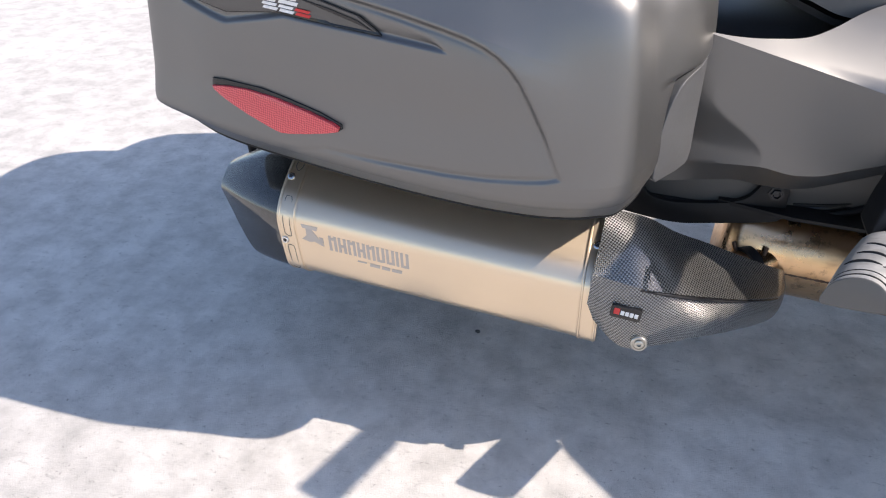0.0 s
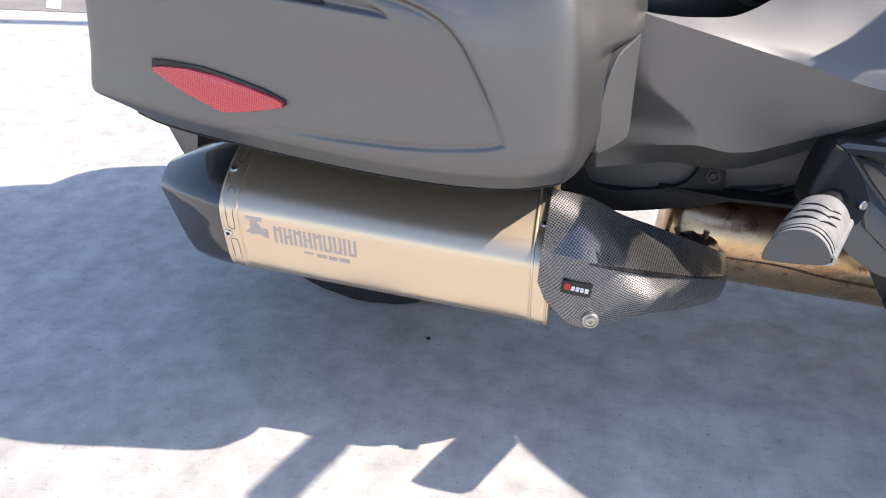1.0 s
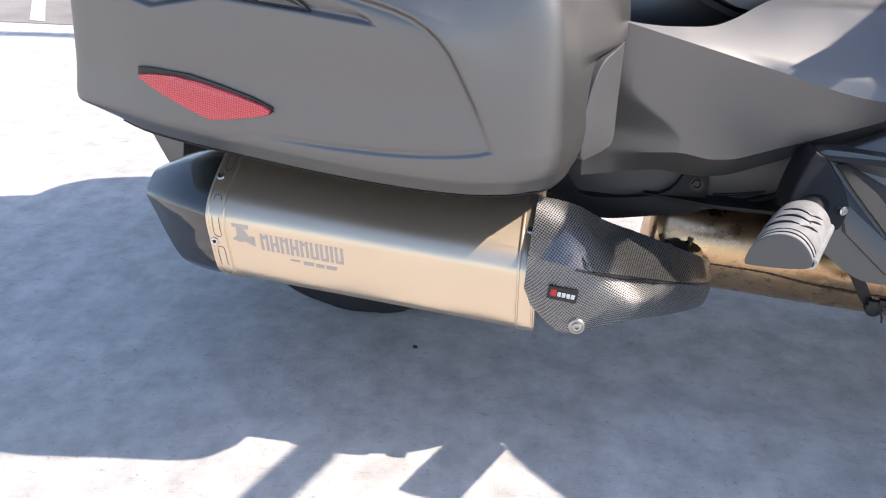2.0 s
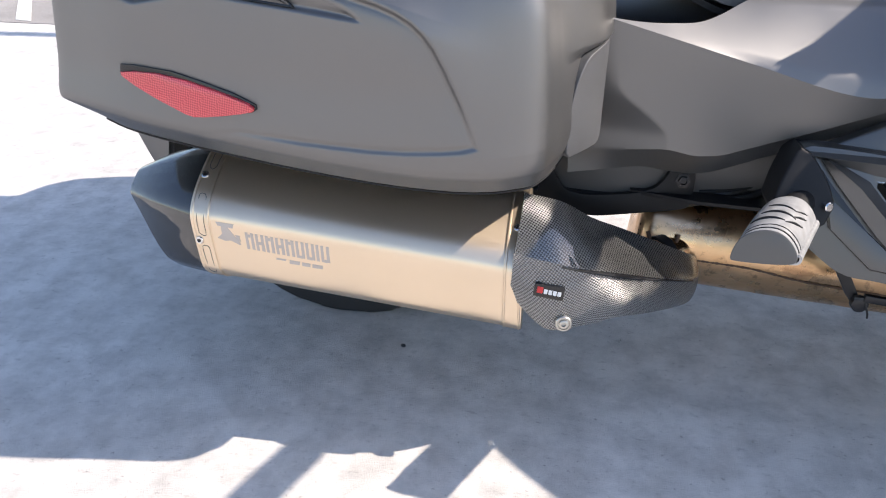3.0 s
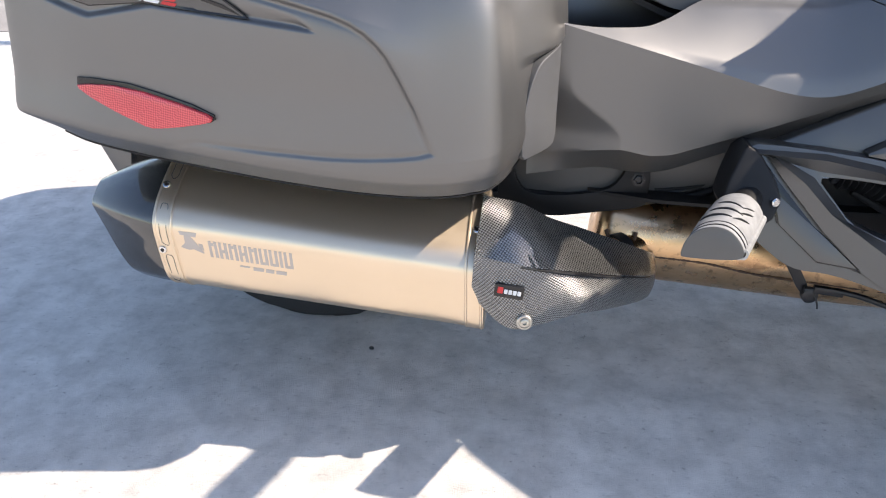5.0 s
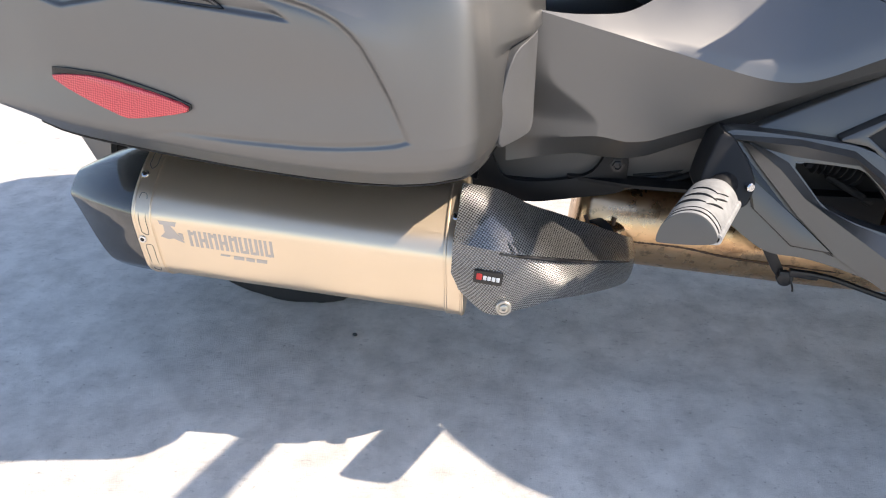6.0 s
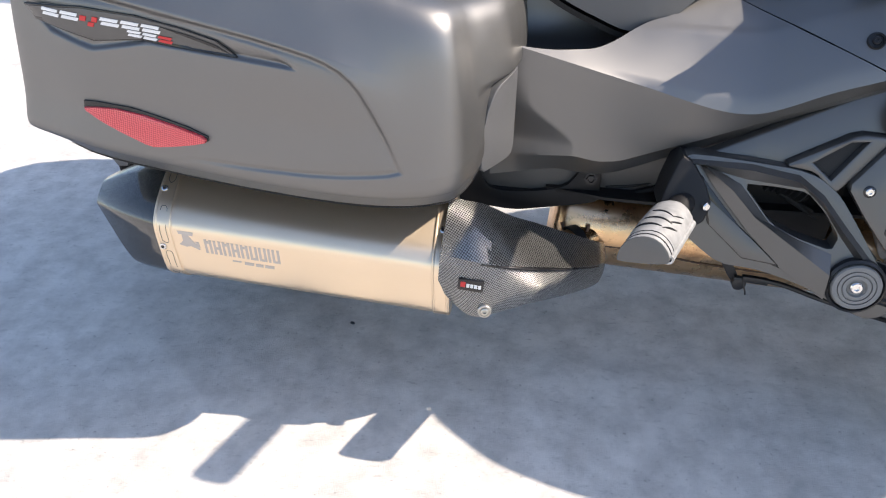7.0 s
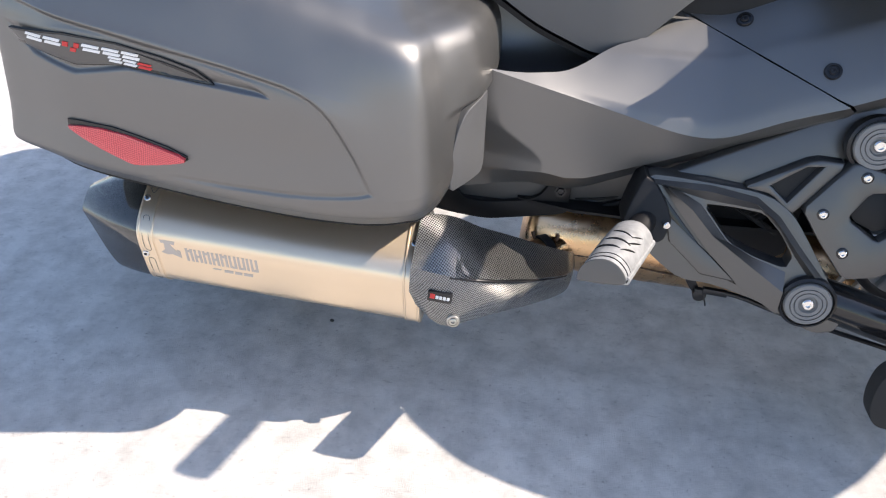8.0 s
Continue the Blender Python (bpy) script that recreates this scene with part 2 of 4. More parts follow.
def lathe(profile, m, sides=32):
    """A turned shape: (radius, height) pairs round the local z axis, put by the matrix m."""
    bm = bmesh.new()
    rings = []
    for r, h in profile:
        rings.append([bm.verts.new(m @ Vector((max(r, 1e-5) * math.cos(a), max(r, 1e-5) * math.sin(a), h))) for a in [2 * math.pi * k / sides for k in range(sides)]])
    for a, b in zip(rings, rings[1:]):
        for k in range(sides):
            bm.faces.new((a[k - 1], a[k], b[k], b[k - 1]))
    for row in (rings[0], rings[-1]):
        bm.faces.new(row)
    bmesh.ops.recalc_face_normals(bm, faces=bm.faces[:])
    return bm


def facing(p, n):
    """A matrix at p whose z axis is n."""
    return Matrix.Translation(p) @ Vector(n).to_track_quat("Z", "Y").to_matrix().to_4x4()


def block(size, m, bevel=0.003, segs=2):
    bm = bmesh.new()
    bmesh.ops.create_cube(bm, size=1, matrix=m @ Matrix.Diagonal((*size, 1)))
    if bevel:
        bmesh.ops.bevel(bm, geom=bm.edges[:], offset=bevel, segments=segs, profile=0.5, affect="EDGES")
    return bm


def mirrored(bm, y=0.47):
    """Reflects a bmesh across the vehicle's middle plane."""
    for v in bm.verts:
        v.co.y = 2 * y - v.co.y
    bmesh.ops.reverse_faces(bm, faces=bm.faces[:])
    return bm


# ---- ground ----
ground = tagged(part("ground", sheet(lambda u, v: Vector((lerp(-150, 150, u), lerp(-150, 150, v), 0)), 4, 4), CONCRETE, None), "pale sunlit concrete slab with dark pits and faint stains", "ground", kind="structure")
road = tagged(part("road", plate([[(-90, 3.0), (90, 3.0), (90, 12), (-90, 12)]], lambda a, b: Vector((a, b, 0.004)), 0.05, 0, along=(0, 0, -1)), ASPHALT, None), "pale worn asphalt beyond the concrete slab", "road", kind="structure")

STRIPE = worn("worn_road_paint", (0.62, 0.60, 0.56), 0.8, vary=0.3, grain=200.0, bump=0.4, dirt=0.3)
tagged(part("road_marking", plate([[(-2.700, 3.06), (-2.585, 3.04), (-3.80, 4.72), (-3.915, 4.74)]], lambda a, b: Vector((a, b, 0.008)), 0.003, 0, along=(0, 0, -1)), STRIPE, None), "faded white painted stripe on the pale road", "road marking", kind="structure")

pebble = bmesh.new()
bmesh.ops.create_icosphere(pebble, subdivisions=2, radius=0.0045, matrix=pose(0.229, 0.242, 0.0028) @ Matrix.Diagonal((1.1, 0.9, 0.7, 1)))
for v in pebble.verts:
    v.co.x += 0.0006 * math.sin(v.co.z * 2300 + v.co.y * 1700)
tagged(part("pebble", pebble, worn("dark_stone", (0.04, 0.04, 0.042), 0.8), None), "tiny dark pebble lying on pale concrete", "pebble")

# ---- the three-wheeled motorcycle ----
bike = new("three_wheeled_motorcycle")
tagged(bike, "matte charcoal three-wheeled touring motorcycle with titanium exhaust, parked on concrete", "motorcycle")

# saddlebag: plan outline of the outer side, seat of the lower edge, section
PLAN = [(-0.181, 0.006), (-0.172, -0.012), (-0.13, -0.0275), (-0.05, -0.050), (0.05, -0.060), (0.127, -0.066), (0.26, -0.073), (0.33, -0.0740), (0.39, -0.0715), (0.430, -0.0630), (0.452, -0.047), (0.466, -0.018), (0.479, 0.018), (0.490, 0.055), (0.503, 0.10), (0.517, 0.16), (0.526, 0.22), (0.528, 0.32)]
LOW = [(-0.18, 0.4945), (-0.13, 0.4885), (-0.05, 0.480), (0.07, 0.4645), (0.20, 0.4495), (0.316, 0.441), (0.40, 0.441), (0.455, 0.450), (0.50, 0.468), (0.535, 0.474)]
PROFILE = [(0.0, 0.080, 0.0), (0.045, 0.034, 0.0), (0.058, 0.030, 0.0012), (0.064, 0.0273, 0.0040), (0.100, 0.0108, 0.0212), (0.105, 0.0085, 0.0235), (0.111, 0.0070, 0.0258), (0.118, 0.0055, 0.028), (0.15, 0.002, 0.038), (0.20, 0.0, 0.055)]
UPPER = [(0.20, 0.0, 0.0), (0.30, -0.006, 0.32), (0.42, -0.013, 0.68), (0.50, -0.014, 0.88), (0.56, -0.008, 1.0)]
LID = [(0.56, -0.008, 0.0), (0.60, -0.001, 0.13), (0.70, 0.021, 0.60), (0.76, 0.036, 0.86), (0.80, 0.052, 1.0), (0.85, 0.080, 1.10), (0.92, 0.125, 1.15), (1.0, 0.17, 1.165)]
FRONT = [(0.20, 0.0, 0.0), (0.42, 0.002, 0.36), (0.60, 0.007, 0.66), (0.70, 0.015, 0.81), (0.76, 0.026, 0.90), (0.80, 0.042, 0.955), (0.85, 0.080, 1.0)]
LINE_Z = [(-0.2, 0.748), (0.06, 0.717), (0.206, 0.687), (0.31, 0.660), (0.40, 0.632), (0.475, 0.605), (0.55, 0.585)]
CREST_Z = [(-0.2, 0.812), (0.10, 0.796), (0.28, 0.758), (0.34, 0.741), (0.40, 0.724), (0.45, 0.711), (0.50, 0.702), (0.54, 0.696)]
PANEL = [(-0.40, 0.80), (0.06, 0.7125), (0.206, 0.6825), (0.255, 0.6705), (0.282, 0.6630), (0.302, 0.6553), (0.318, 0.6462), (0.331, 0.6345), (0.342, 0.6200), (0.354, 0.5970), (0.371, 0.560), (0.392, 0.506), (0.374, 0.5010), (0.35, 0.498), (0.31, 0.4952), (0.262, 0.494), (0.18, 0.4970), (0.10, 0.503), (-0.40, 0.40)]


def polygon_distance(poly, x, z):
    """Signed distance to a closed outline, positive inside."""
    best, inside = 1e9, False
    for k in range(len(poly)):
        (ax, az), (bx, bz) = poly[k - 1], poly[k]
        dx, dz = bx - ax, bz - az
        f = min(1, max(0, ((x - ax) * dx + (z - az) * dz) / (dx * dx + dz * dz)))
        best = min(best, math.hypot(x - ax - f * dx, z - az - f * dz))
        if (az > z) != (bz > z) and x < (bx - ax) * (z - az) / (bz - az) + ax:
            inside = not inside
    return best if inside else -best


BADGE = [(-0.118, 0.712), (-0.079, 0.669), (-0.016, 0.651), (0.068, 0.666), (0.169, 0.655), (0.261, 0.644), (0.240, 0.665), (0.162, 0.687), (0.089, 0.706), (-0.004, 0.716)]


def bag_shape(x, v):
    """inset and height of the bag's section at x."""
    zb = curve1(LOW, x)
    if v <= 0.20:
        rows = [(a, b) for a, b, _ in PROFILE], [(a, c) for a, _, c in PROFILE]
        return curve1(rows[0], v) * lerp(1.0, 0.45, smooth(0.432, 0.474, x)), zb + curve1(rows[1], v)
    z0, z1, z2 = zb + 0.055, curve1(LINE_Z, x), curve1(CREST_Z, x)
    if v <= 0.56:
        inset, z = curve1([(a, b) for a, b, _ in UPPER], v), lerp(z0, z1, curve1([(a, c) for a, _, c in UPPER], v))
    else:
        inset, z = curve1([(a, b) for a, b, _ in LID], v), lerp(z1, z2, curve1([(a, c) for a, _, c in LID], v))
    if v < 0.85:
        # towards the front the shoulder melts into one round face
        w = smooth(0.30, 0.43, x) if v > 0.20 else 0.0
        inset = lerp(inset, curve1([(a, b) for a, b, _ in FRONT], v), w)
        z = lerp(z, lerp(z0, z2 + 0.10 * (z2 - z1), curve1([(a, c) for a, _, c in FRONT], v)), w)
    return inset, z


BADGE_TOP = [(-0.118, 0.712), (-0.004, 0.716), (0.089, 0.706), (0.162, 0.687), (0.240, 0.665), (0.262, 0.648)]
BADGE_LOW = [(-0.118, 0.705), (-0.079, 0.669), (-0.016, 0.651), (0.068, 0.666), (0.169, 0.655), (0.262, 0.643)]


def panel_depth(x, z):
    """How deep the side panel and the badge field lie in the bag's face."""
    fade = lerp(0.30 * smooth(0.05, 0.26, x), 1.0, smooth(0.50, 0.58, z))
    d = polygon_distance(PANEL, x, z)
    low = smooth(0.53, 0.505, z)
    seam = lerp(0.0014, 0.0022, low) * math.exp(-((d - 0.003) / lerp(0.0032, 0.0036, low)) ** 2) * smooth(0.0, 0.2, x)
    tilt = lerp(0.0070, -0.0010, smooth(curve1(BADGE_LOW, x), curve1(BADGE_TOP, x), z))
    return lerp(0.0085 * smooth(-0.003, 0.0075, d), 0.0072 * smooth(-0.0025, 0.0080, d), low) * fade + seam + tilt * smooth(-0.002, 0.0055, polygon_distance(BADGE, x, z))


def bag_point(u, v, relief=True):
    n = len(PLAN) - 1
    c = spline([(a, b, 0) for a, b in PLAN], u)
    d = spline([(a, b, 0) for a, b in PLAN], min(1, u + 0.004)) - spline([(a, b, 0) for a, b in PLAN], max(0, u - 0.004))
    nrm = Vector((d.y * smooth(-0.15, -0.08, c.x), -d.x, 0)).normalized()
    inset, z = bag_shape(c.x, v)
    p = c - nrm * min(inset, 0.010)
    if inset > 0.010:
        turn = smooth(0.33, 0.42, c.x) if v > 0.20 else 0.0
        p += (-nrm).lerp((Vector((min(c.x, 0.30), 0.33, 0)) - c).normalized(), turn).normalized() * (inset - 0.010)
    p.z = lerp(z, curve1(CREST_Z, p.x) + 0.010, smooth(0.78, 0.97, v))
    # the rear edge leans forward, its lower corner is cut; the front edge runs forward towards the ground
    rear = smooth(0.05, -0.15, c.x)
    p.x += 0.20 * max(0.0, z - 0.52) * rear + 0.028 * min(1.0, max(0.0, (0.105 - v) / 0.047)) * smooth(-0.08, -0.17, c.x)
    p.x += (lerp(0.010, 0.016, min(1.0, max(0.0, (0.68 - z) / 0.18)))) * smooth(0.385, 0.455, c.x) * smooth(0.536, 0.500, c.x)
    # lip over the pocket
    p.x += 0.022 * smooth(0.588, 0.606, p.z) * smooth(0.470, 0.500, c.x)
    if relief and nrm.y < -0.2 and 0.08 < v < 0.7:
        p -= nrm * panel_depth(p.x, p.z)
    return p


def bag_y(x, z):
    """y of the bag's outer face at x, z."""
    y = curve1(PLAN[1:15], x)
    lo, hi = 0.0, 0.7
    for _ in range(30):
        mid = (lo + hi) / 2
        lo, hi = (mid, hi) if bag_shape(x, mid)[1] < z else (lo, mid)
    y += bag_shape(x, lo)[0]
    return y + panel_depth(x, z)


def bag_shell(nu=420, nv=290, relief=True):
    bm = sheet(lambda u, v: bag_point(u, v, relief), nu, nv)
    # close the rear, the inner side, top and bottom
    rim = [e for e in bm.edges if e.is_boundary]
    ex = bmesh.ops.extrude_edge_only(bm, edges=rim)
    for v in [g for g in ex["geom"] if isinstance(g, bmesh.types.BMVert)]:
        v.co.y = 0.33
        v.co.x = v.co.x - 0.07 if v.co.x < -0.1 else lerp(v.co.x, 0.18, 0.06)
    bmesh.ops.recalc_face_normals(bm, faces=bm.faces[:])
    return bm


bag = part("saddlebag", bag_shell(), PAINT, bike, "matte charcoal hard saddlebag with recessed side panel", angle=50)
part("saddlebag", mirrored(bag_shell(60, 40, False)), PAINT, bike, "matte charcoal hard saddlebag on the far side")

def tray_point(u, v):
    c = spline([(a, b, 0) for a, b in PLAN], u)
    p = bag_point(lerp(0.10, 1.0, u), 0.05, False)
    q = Vector((lerp(p.x, 0.18, 0.05), 0.33, curve1(LOW, p.x)))
    r = p.lerp(q, v)
    r.z -= 0.003 + 0.012 * smooth(0, 0.3, v)
    return r


part("bag_tray", sheet(tray_point, 60, 8, thick=0.002), PLASTIC, bag, "black plastic underside tray")

# reflector in its dark socket
REFLECTOR = [(-0.050, 0.5690), (-0.030, 0.5712), (0.000, 0.5712), (0.040, 0.5655), (0.085, 0.5545), (0.118, 0.5440), (0.1255, 0.5395), (0.124, 0.5350), (0.110, 0.5315), (0.085, 0.5270), (0.060, 0.5235), (0.046, 0.5225), (0.036, 0.5250), (0.000, 0.5400), (-0.030, 0.5545), (-0.048, 0.5645)]
SOCKET = [(-0.053, 0.566), (-0.050, 0.578), (-0.03, 0.5785), (0.02, 0.5745), (0.06, 0.565), (0.10, 0.554), (0.1275, 0.5425), (0.1278, 0.5365), (0.122, 0.5328), (0.085, 0.5252), (0.046, 0.5206), (0.035, 0.5232), (-0.03, 0.5530)]
socket = part("reflector_socket", plate([SOCKET], lambda a, b: Vector((a, bag_y(a, b) - 0.0025, b)), 0.012, 0.0008, fine=3), GLOSS, bag, "black reflector surround")
reflector = part("reflector", plate([REFLECTOR], lambda a, b: Vector((a, bag_y(a, b) - 0.0085 + 0.002 * smooth(0.55, 0.57, b), b)), 0.010, 0.0012, fine=3), RED, bag, "red prismatic plastic reflector")

# badge plate with plain colour marks
PLATE = [(-0.100, 0.705), (-0.090, 0.6855), (-0.010, 0.663), (0.063, 0.669), (0.121, 0.6625), (0.187, 0.6555), (0.164, 0.675), (0.121, 0.688), (0.059, 0.701), (-0.015, 0.708)]
badge = part("badge_plate", plate([PLATE], lambda a, b: Vector((a, bag_y(a, b) - 0.0030, b)), 0.008, 0.0005, fine=4), GLOSS, bag, "black edging of the badge plate")
FACE = [(lerp(a, 0.03, 0.030), lerp(b, 0.682, 0.09)) for a, b in PLATE]
part("badge_face", plate([FACE], lambda a, b: Vector((a, bag_y(a, b) - 0.0034, b)), 0.004, 0.0004, fine=4), ARM, badge, "dark grey badge face")
BLADE = [(0.085, 0.6905), (0.130, 0.6800), (0.160, 0.6705), (0.178, 0.6590), (0.154, 0.6680)]
part("badge_blade", plate([BLADE], lambda a, b: Vector((a, bag_y(a, b) - 0.0046, b)), 0.003, 0.0004, fine=2), GLOSS, badge, "gloss black arrow")


def badge_mark(x0, x1, z0, z1, slope, mat, lean=0.003):
    pts = [(x0, z0), (x1, z0 + slope * (x1 - x0)), (x1 + lean, z1 + slope * (x1 - x0)), (x0 + lean, z1)]
    return part("badge_mark", plate([pts], lambda a, b: Vector((a, bag_y(a, b) - 0.0044, b)), 0.002, 0), mat, badge)


for k in range(6):
    x = -0.072 + k * 0.0272
    z = 0.6965 - k * 0.0026
    if k == 2:
        badge_mark(x + 0.008, x + 0.016, z - 0.0075, z - 0.002, -0.12, REDPRINT)
        badge_mark(x - 0.001, x + 0.007, z - 0.0005, z + 0.006, -0.12, REDPRINT)
        badge_mark(x + 0.0155, x + 0.0225, z - 0.0015, z + 0.005, -0.12, REDPRINT)
        continue
    badge_mark(x, x + 0.023, z + 0.0038, z + 0.0078, -0.12, WHITE)
    badge_mark(x, x + 0.023, z - 0.0020, z + 0.0022, -0.12, WHITE)
for k in range(3):
    x = 0.0420 + k * 0.0205
    for d in (0.0, 0.0048):
        badge_mark(x, x + 0.0175, 0.6740 + d - k * 0.0026, 0.6772 + d - k * 0.0026, -0.13, REDPRINT if k == 2 else WHITE)

# grained pocket on the bag's front face
POCKET_LINE = [(0.0, 0.02), (0.40, 0.02), (0.78, 0.02), (0.95, 0.08), (1.0, 0.22), (1.0, 0.62), (0.98, 1.0), (0.62, 0.97), (0.30, 0.90), (0.14, 0.74), (0.03, 0.52), (0.0, 0.30)]


def pocket_place(a, b):
    return Vector((lerp(0.488, 0.538, smooth(-0.3, 1.1, a)) + 0.004 * math.sin(math.pi * a), lerp(0.020, 0.118, a), lerp(0.466, 0.604, b)))


part("pocket", plate([rounded(POCKET_LINE, 1, 0.2)], pocket_place, 0.05, 0.006, 3, along=(-0.6, 0.5, 0)), POCKET, bag, "grained lighter grey plastic pocket")

# ---- body side ----
RIDGE = [(0.50, 0.630), (0.54, 0.619), (0.64, 0.592), (0.74, 0.565), (0.83, 0.5405), (0.88, 0.534), (0.92, 0.540), (1.0, 0.573), (1.08, 0.600), (1.13, 0.620), (1.26, 0.665)]
TOP_DY = [(0.50, 0.0005), (0.541, 0.001), (0.583, 0.009), (0.618, 0.020), (0.654, 0.033), (0.68, 0.048), (0.707, 0.066), (0.735, 0.082), (0.772, 0.096), (0.80, 0.118), (0.834, 0.160), (0.87, 0.215), (0.93, 0.265), (1.0, 0.28), (1.26, 0.28)]
SWELL = [(0.0, 0.0), (0.009, 0.021), (0.065, 0.094), (0.083, 0.107), (0.15, 0.155), (0.28, 0.240)]
CREASE_Z = [(0.50, 0.419), (0.548, 0.428), (0.635, 0.444), (0.675, 0.436), (0.708, 0.439), (0.765, 0.460), (0.834, 0.485), (0.895, 0.509), (0.950, 0.533), (1.10, 0.588), (1.26, 0.645)]
LOWEST_Z = [(0.50, 0.383), (0.565, 0.396), (0.610, 0.403), (0.645, 0.398), (0.680, 0.396), (0.710, 0.401), (0.755, 0.419), (0.818, 0.445), (0.930, 0.490), (1.10, 0.560), (1.26, 0.618)]


def folded(table, x):
    """Straight runs through (x, value) pairs, the corners eased over a few millimetres."""
    def at(x):
        for (a, p), (b, q) in zip(table, table[1:]):
            if x <= b:
                return lerp(p, q, (x - a) / (b - a))
        return table[-1][1]
    return sum(at(x + d) for d in (-0.008, -0.004, 0.0, 0.004, 0.008)) / 5


def upper_side(x, v):
    """The upward side from the ridge inwards: a flat ledge behind, a full swell ahead."""
    dy = v * curve1(TOP_DY, x)
    dz = lerp(0.7 * dy, curve1(SWELL, dy), smooth(0.62, 0.89, x))
    return Vector((x, 0.15 + dy, curve1(RIDGE, x) + dz))


@functools.lru_cache(None)
def seam_x(v):
    """x of the straight slanting seam at section place v."""
    lo, hi = 0.70, 1.082
    for _ in range(24):
        mid = (lo + hi) / 2
        p = upper_side(mid, v)
        lo, hi = (mid, hi) if 0.412 * p.x + 0.158 * p.y + 0.8975 * p.z < 1.0072 else (lo, mid)
    return lo


def lower_side(x, v):
    """v from 0 at the ridge over 0.8 at the crease to 1 at the hem."""
    zr, zc, zl = curve1(RIDGE, x), folded(CREASE_Z, x), folded(LOWEST_Z, x)
    yc = 0.166
    if v < 0.8:
        f = v / 0.8
        z = lerp(zr, zc, f)
        y = lerp(0.15, yc, f) + 0.002 * math.sin(math.pi * f) * smooth(0.95, 0.75, x)
        edge = x - lerp(0.556, 0.634, smooth(0.54, 0.455, z))
        y += 0.32 * max(0.0, -edge) * smooth(0.58, 0.50, z)
    else:
        f = (v - 0.8) / 0.2
        z = lerp(zc, zl, f)
        y = lerp(yc, 0.205, f)
        y += 0.32 * max(0.0, 0.634 - x) * (1 - f)
    return Vector((x, y, z))


def side_panel_point(u, v):
    if v < 0.5:
        f = 1 - v / 0.5
        return upper_side(lerp(0.50, seam_x(f) - 0.0015, u), f)
    f = (v - 0.5) / 0.5
    return lower_side(lerp(0.50, lerp(1.0805, 1.10, f), u), f)


def tank_cover_point(u, v):
    if v < 0.5:
        f = 1 - v / 0.5
        return upper_side(lerp(seam_x(f) + 0.0025, 1.26, u), f)
    f = (v - 0.5) / 0.5
    return lower_side(lerp(lerp(1.0845, 1.104, f), 1.26, u), f)


side_panel = part("side_panel", sheet(side_panel_point, 220, 120, thick=0.003), PAINT, bike, "matte charcoal side panel with a long ridge", angle=28)
tank_cover = part("tank_cover", sheet(tank_cover_point, 50, 100, thick=0.003), PAINT, bike, "matte charcoal tank cover", angle=28)
part("side_panel", mirrored(sheet(side_panel_point, 40, 20, thick=0.003), 0.455), PAINT, bike)
part("tank_cover", mirrored(sheet(tank_cover_point, 20, 20, thick=0.003), 0.455), PAINT, bike)


def socket_bolt(p, n, parent, r=0.0125):
    """A black dished washer with a socket screw in it."""
    m = facing(p, n)
    w = part("washer", lathe([(r * 1.05, -0.004), (r * 1.05, 0.001), (r * 0.95, 0.003), (r * 0.72, 0.003), (r * 0.66, 0.0012), (r * 0.50, 0.0012)], m), GLOSS, parent)
    part("screw", lathe([(r * 0.45, 0.0005), (r * 0.45, 0.003), (r * 0.38, 0.0042), (r * 0.22, 0.0042), (r * 0.18, 0.002)], m, 24), SATIN, w)
    return w



def on_upper(x, z):
    """Place and normal on the upper side at x and height z."""
    lo, hi = 0.0, 1.0
    for _ in range(30):
        mid = (lo + hi) / 2
        lo, hi = (mid, hi) if upper_side(x, mid).z < z else (lo, mid)
    p = upper_side(x, lo)
    n = (upper_side(x + 0.01, lo) - upper_side(x - 0.01, lo)).cross(upper_side(x, lo + 0.02) - upper_side(x, lo - 0.02)).normalized()
    return p, n


for x, z in ((0.933, 0.684), (1.052, 0.642)):
    p, n = on_upper(x, z)
    socket_bolt(p + n * 0.001, n, tank_cover)

# wall under the seat, seat
RECESS = [(0.17, 0.580), (0.23, 0.583), (0.275, 0.592), (0.300, 0.612), (0.312, 0.650), (0.320, 0.72), (0.333, 0.86)]


def recess_point(u, v):
    p = spline([(0, *q) for q in RECESS], v)
    x = lerp(0.48, 0.90, u)
    return Vector((x, max(p.y, 0.158 + curve1(TOP_DY, x)), p.z))


part("inner_panel", sheet(recess_point, 30, 40, thick=0.004), PAINT, bike, "matte charcoal panel under the seat", angle=60)
part("inner_panel", mirrored(sheet(recess_point, 4, 20, thick=0.004)), PAINT, bike)
SEAT_LOW = [(0.44, 0.76), (0.53, 0.712), (0.60, 0.668), (0.66, 0.640), (0.70, 0.625), (0.745, 0.625), (0.78, 0.652), (0.84, 0.705), (0.90, 0.75), (1.0, 0.79)]


def seat_point(u, v):
    x = lerp(0.44, 1.0, u)
    a = math.pi * v
    lo = curve1(SEAT_LOW, x)
    hi = 0.90 - 0.06 * math.sin(math.pi * u)
    half = lerp(0.235, 0.175, smooth(0.7, 1.0, x))
    c, s = math.cos(a), math.sin(a)
    y = 0.47 - half * math.copysign(abs(c) ** 0.35, c)
    z = lo + 0.004 + (hi - lo) * abs(s) ** 0.45
    return Vector((x, y, z))


seat = part("seat", sheet(seat_point, 60, 60, thick=0.0), SEATSKIN, bike, "black vinyl saddle with rounded edges", angle=60)


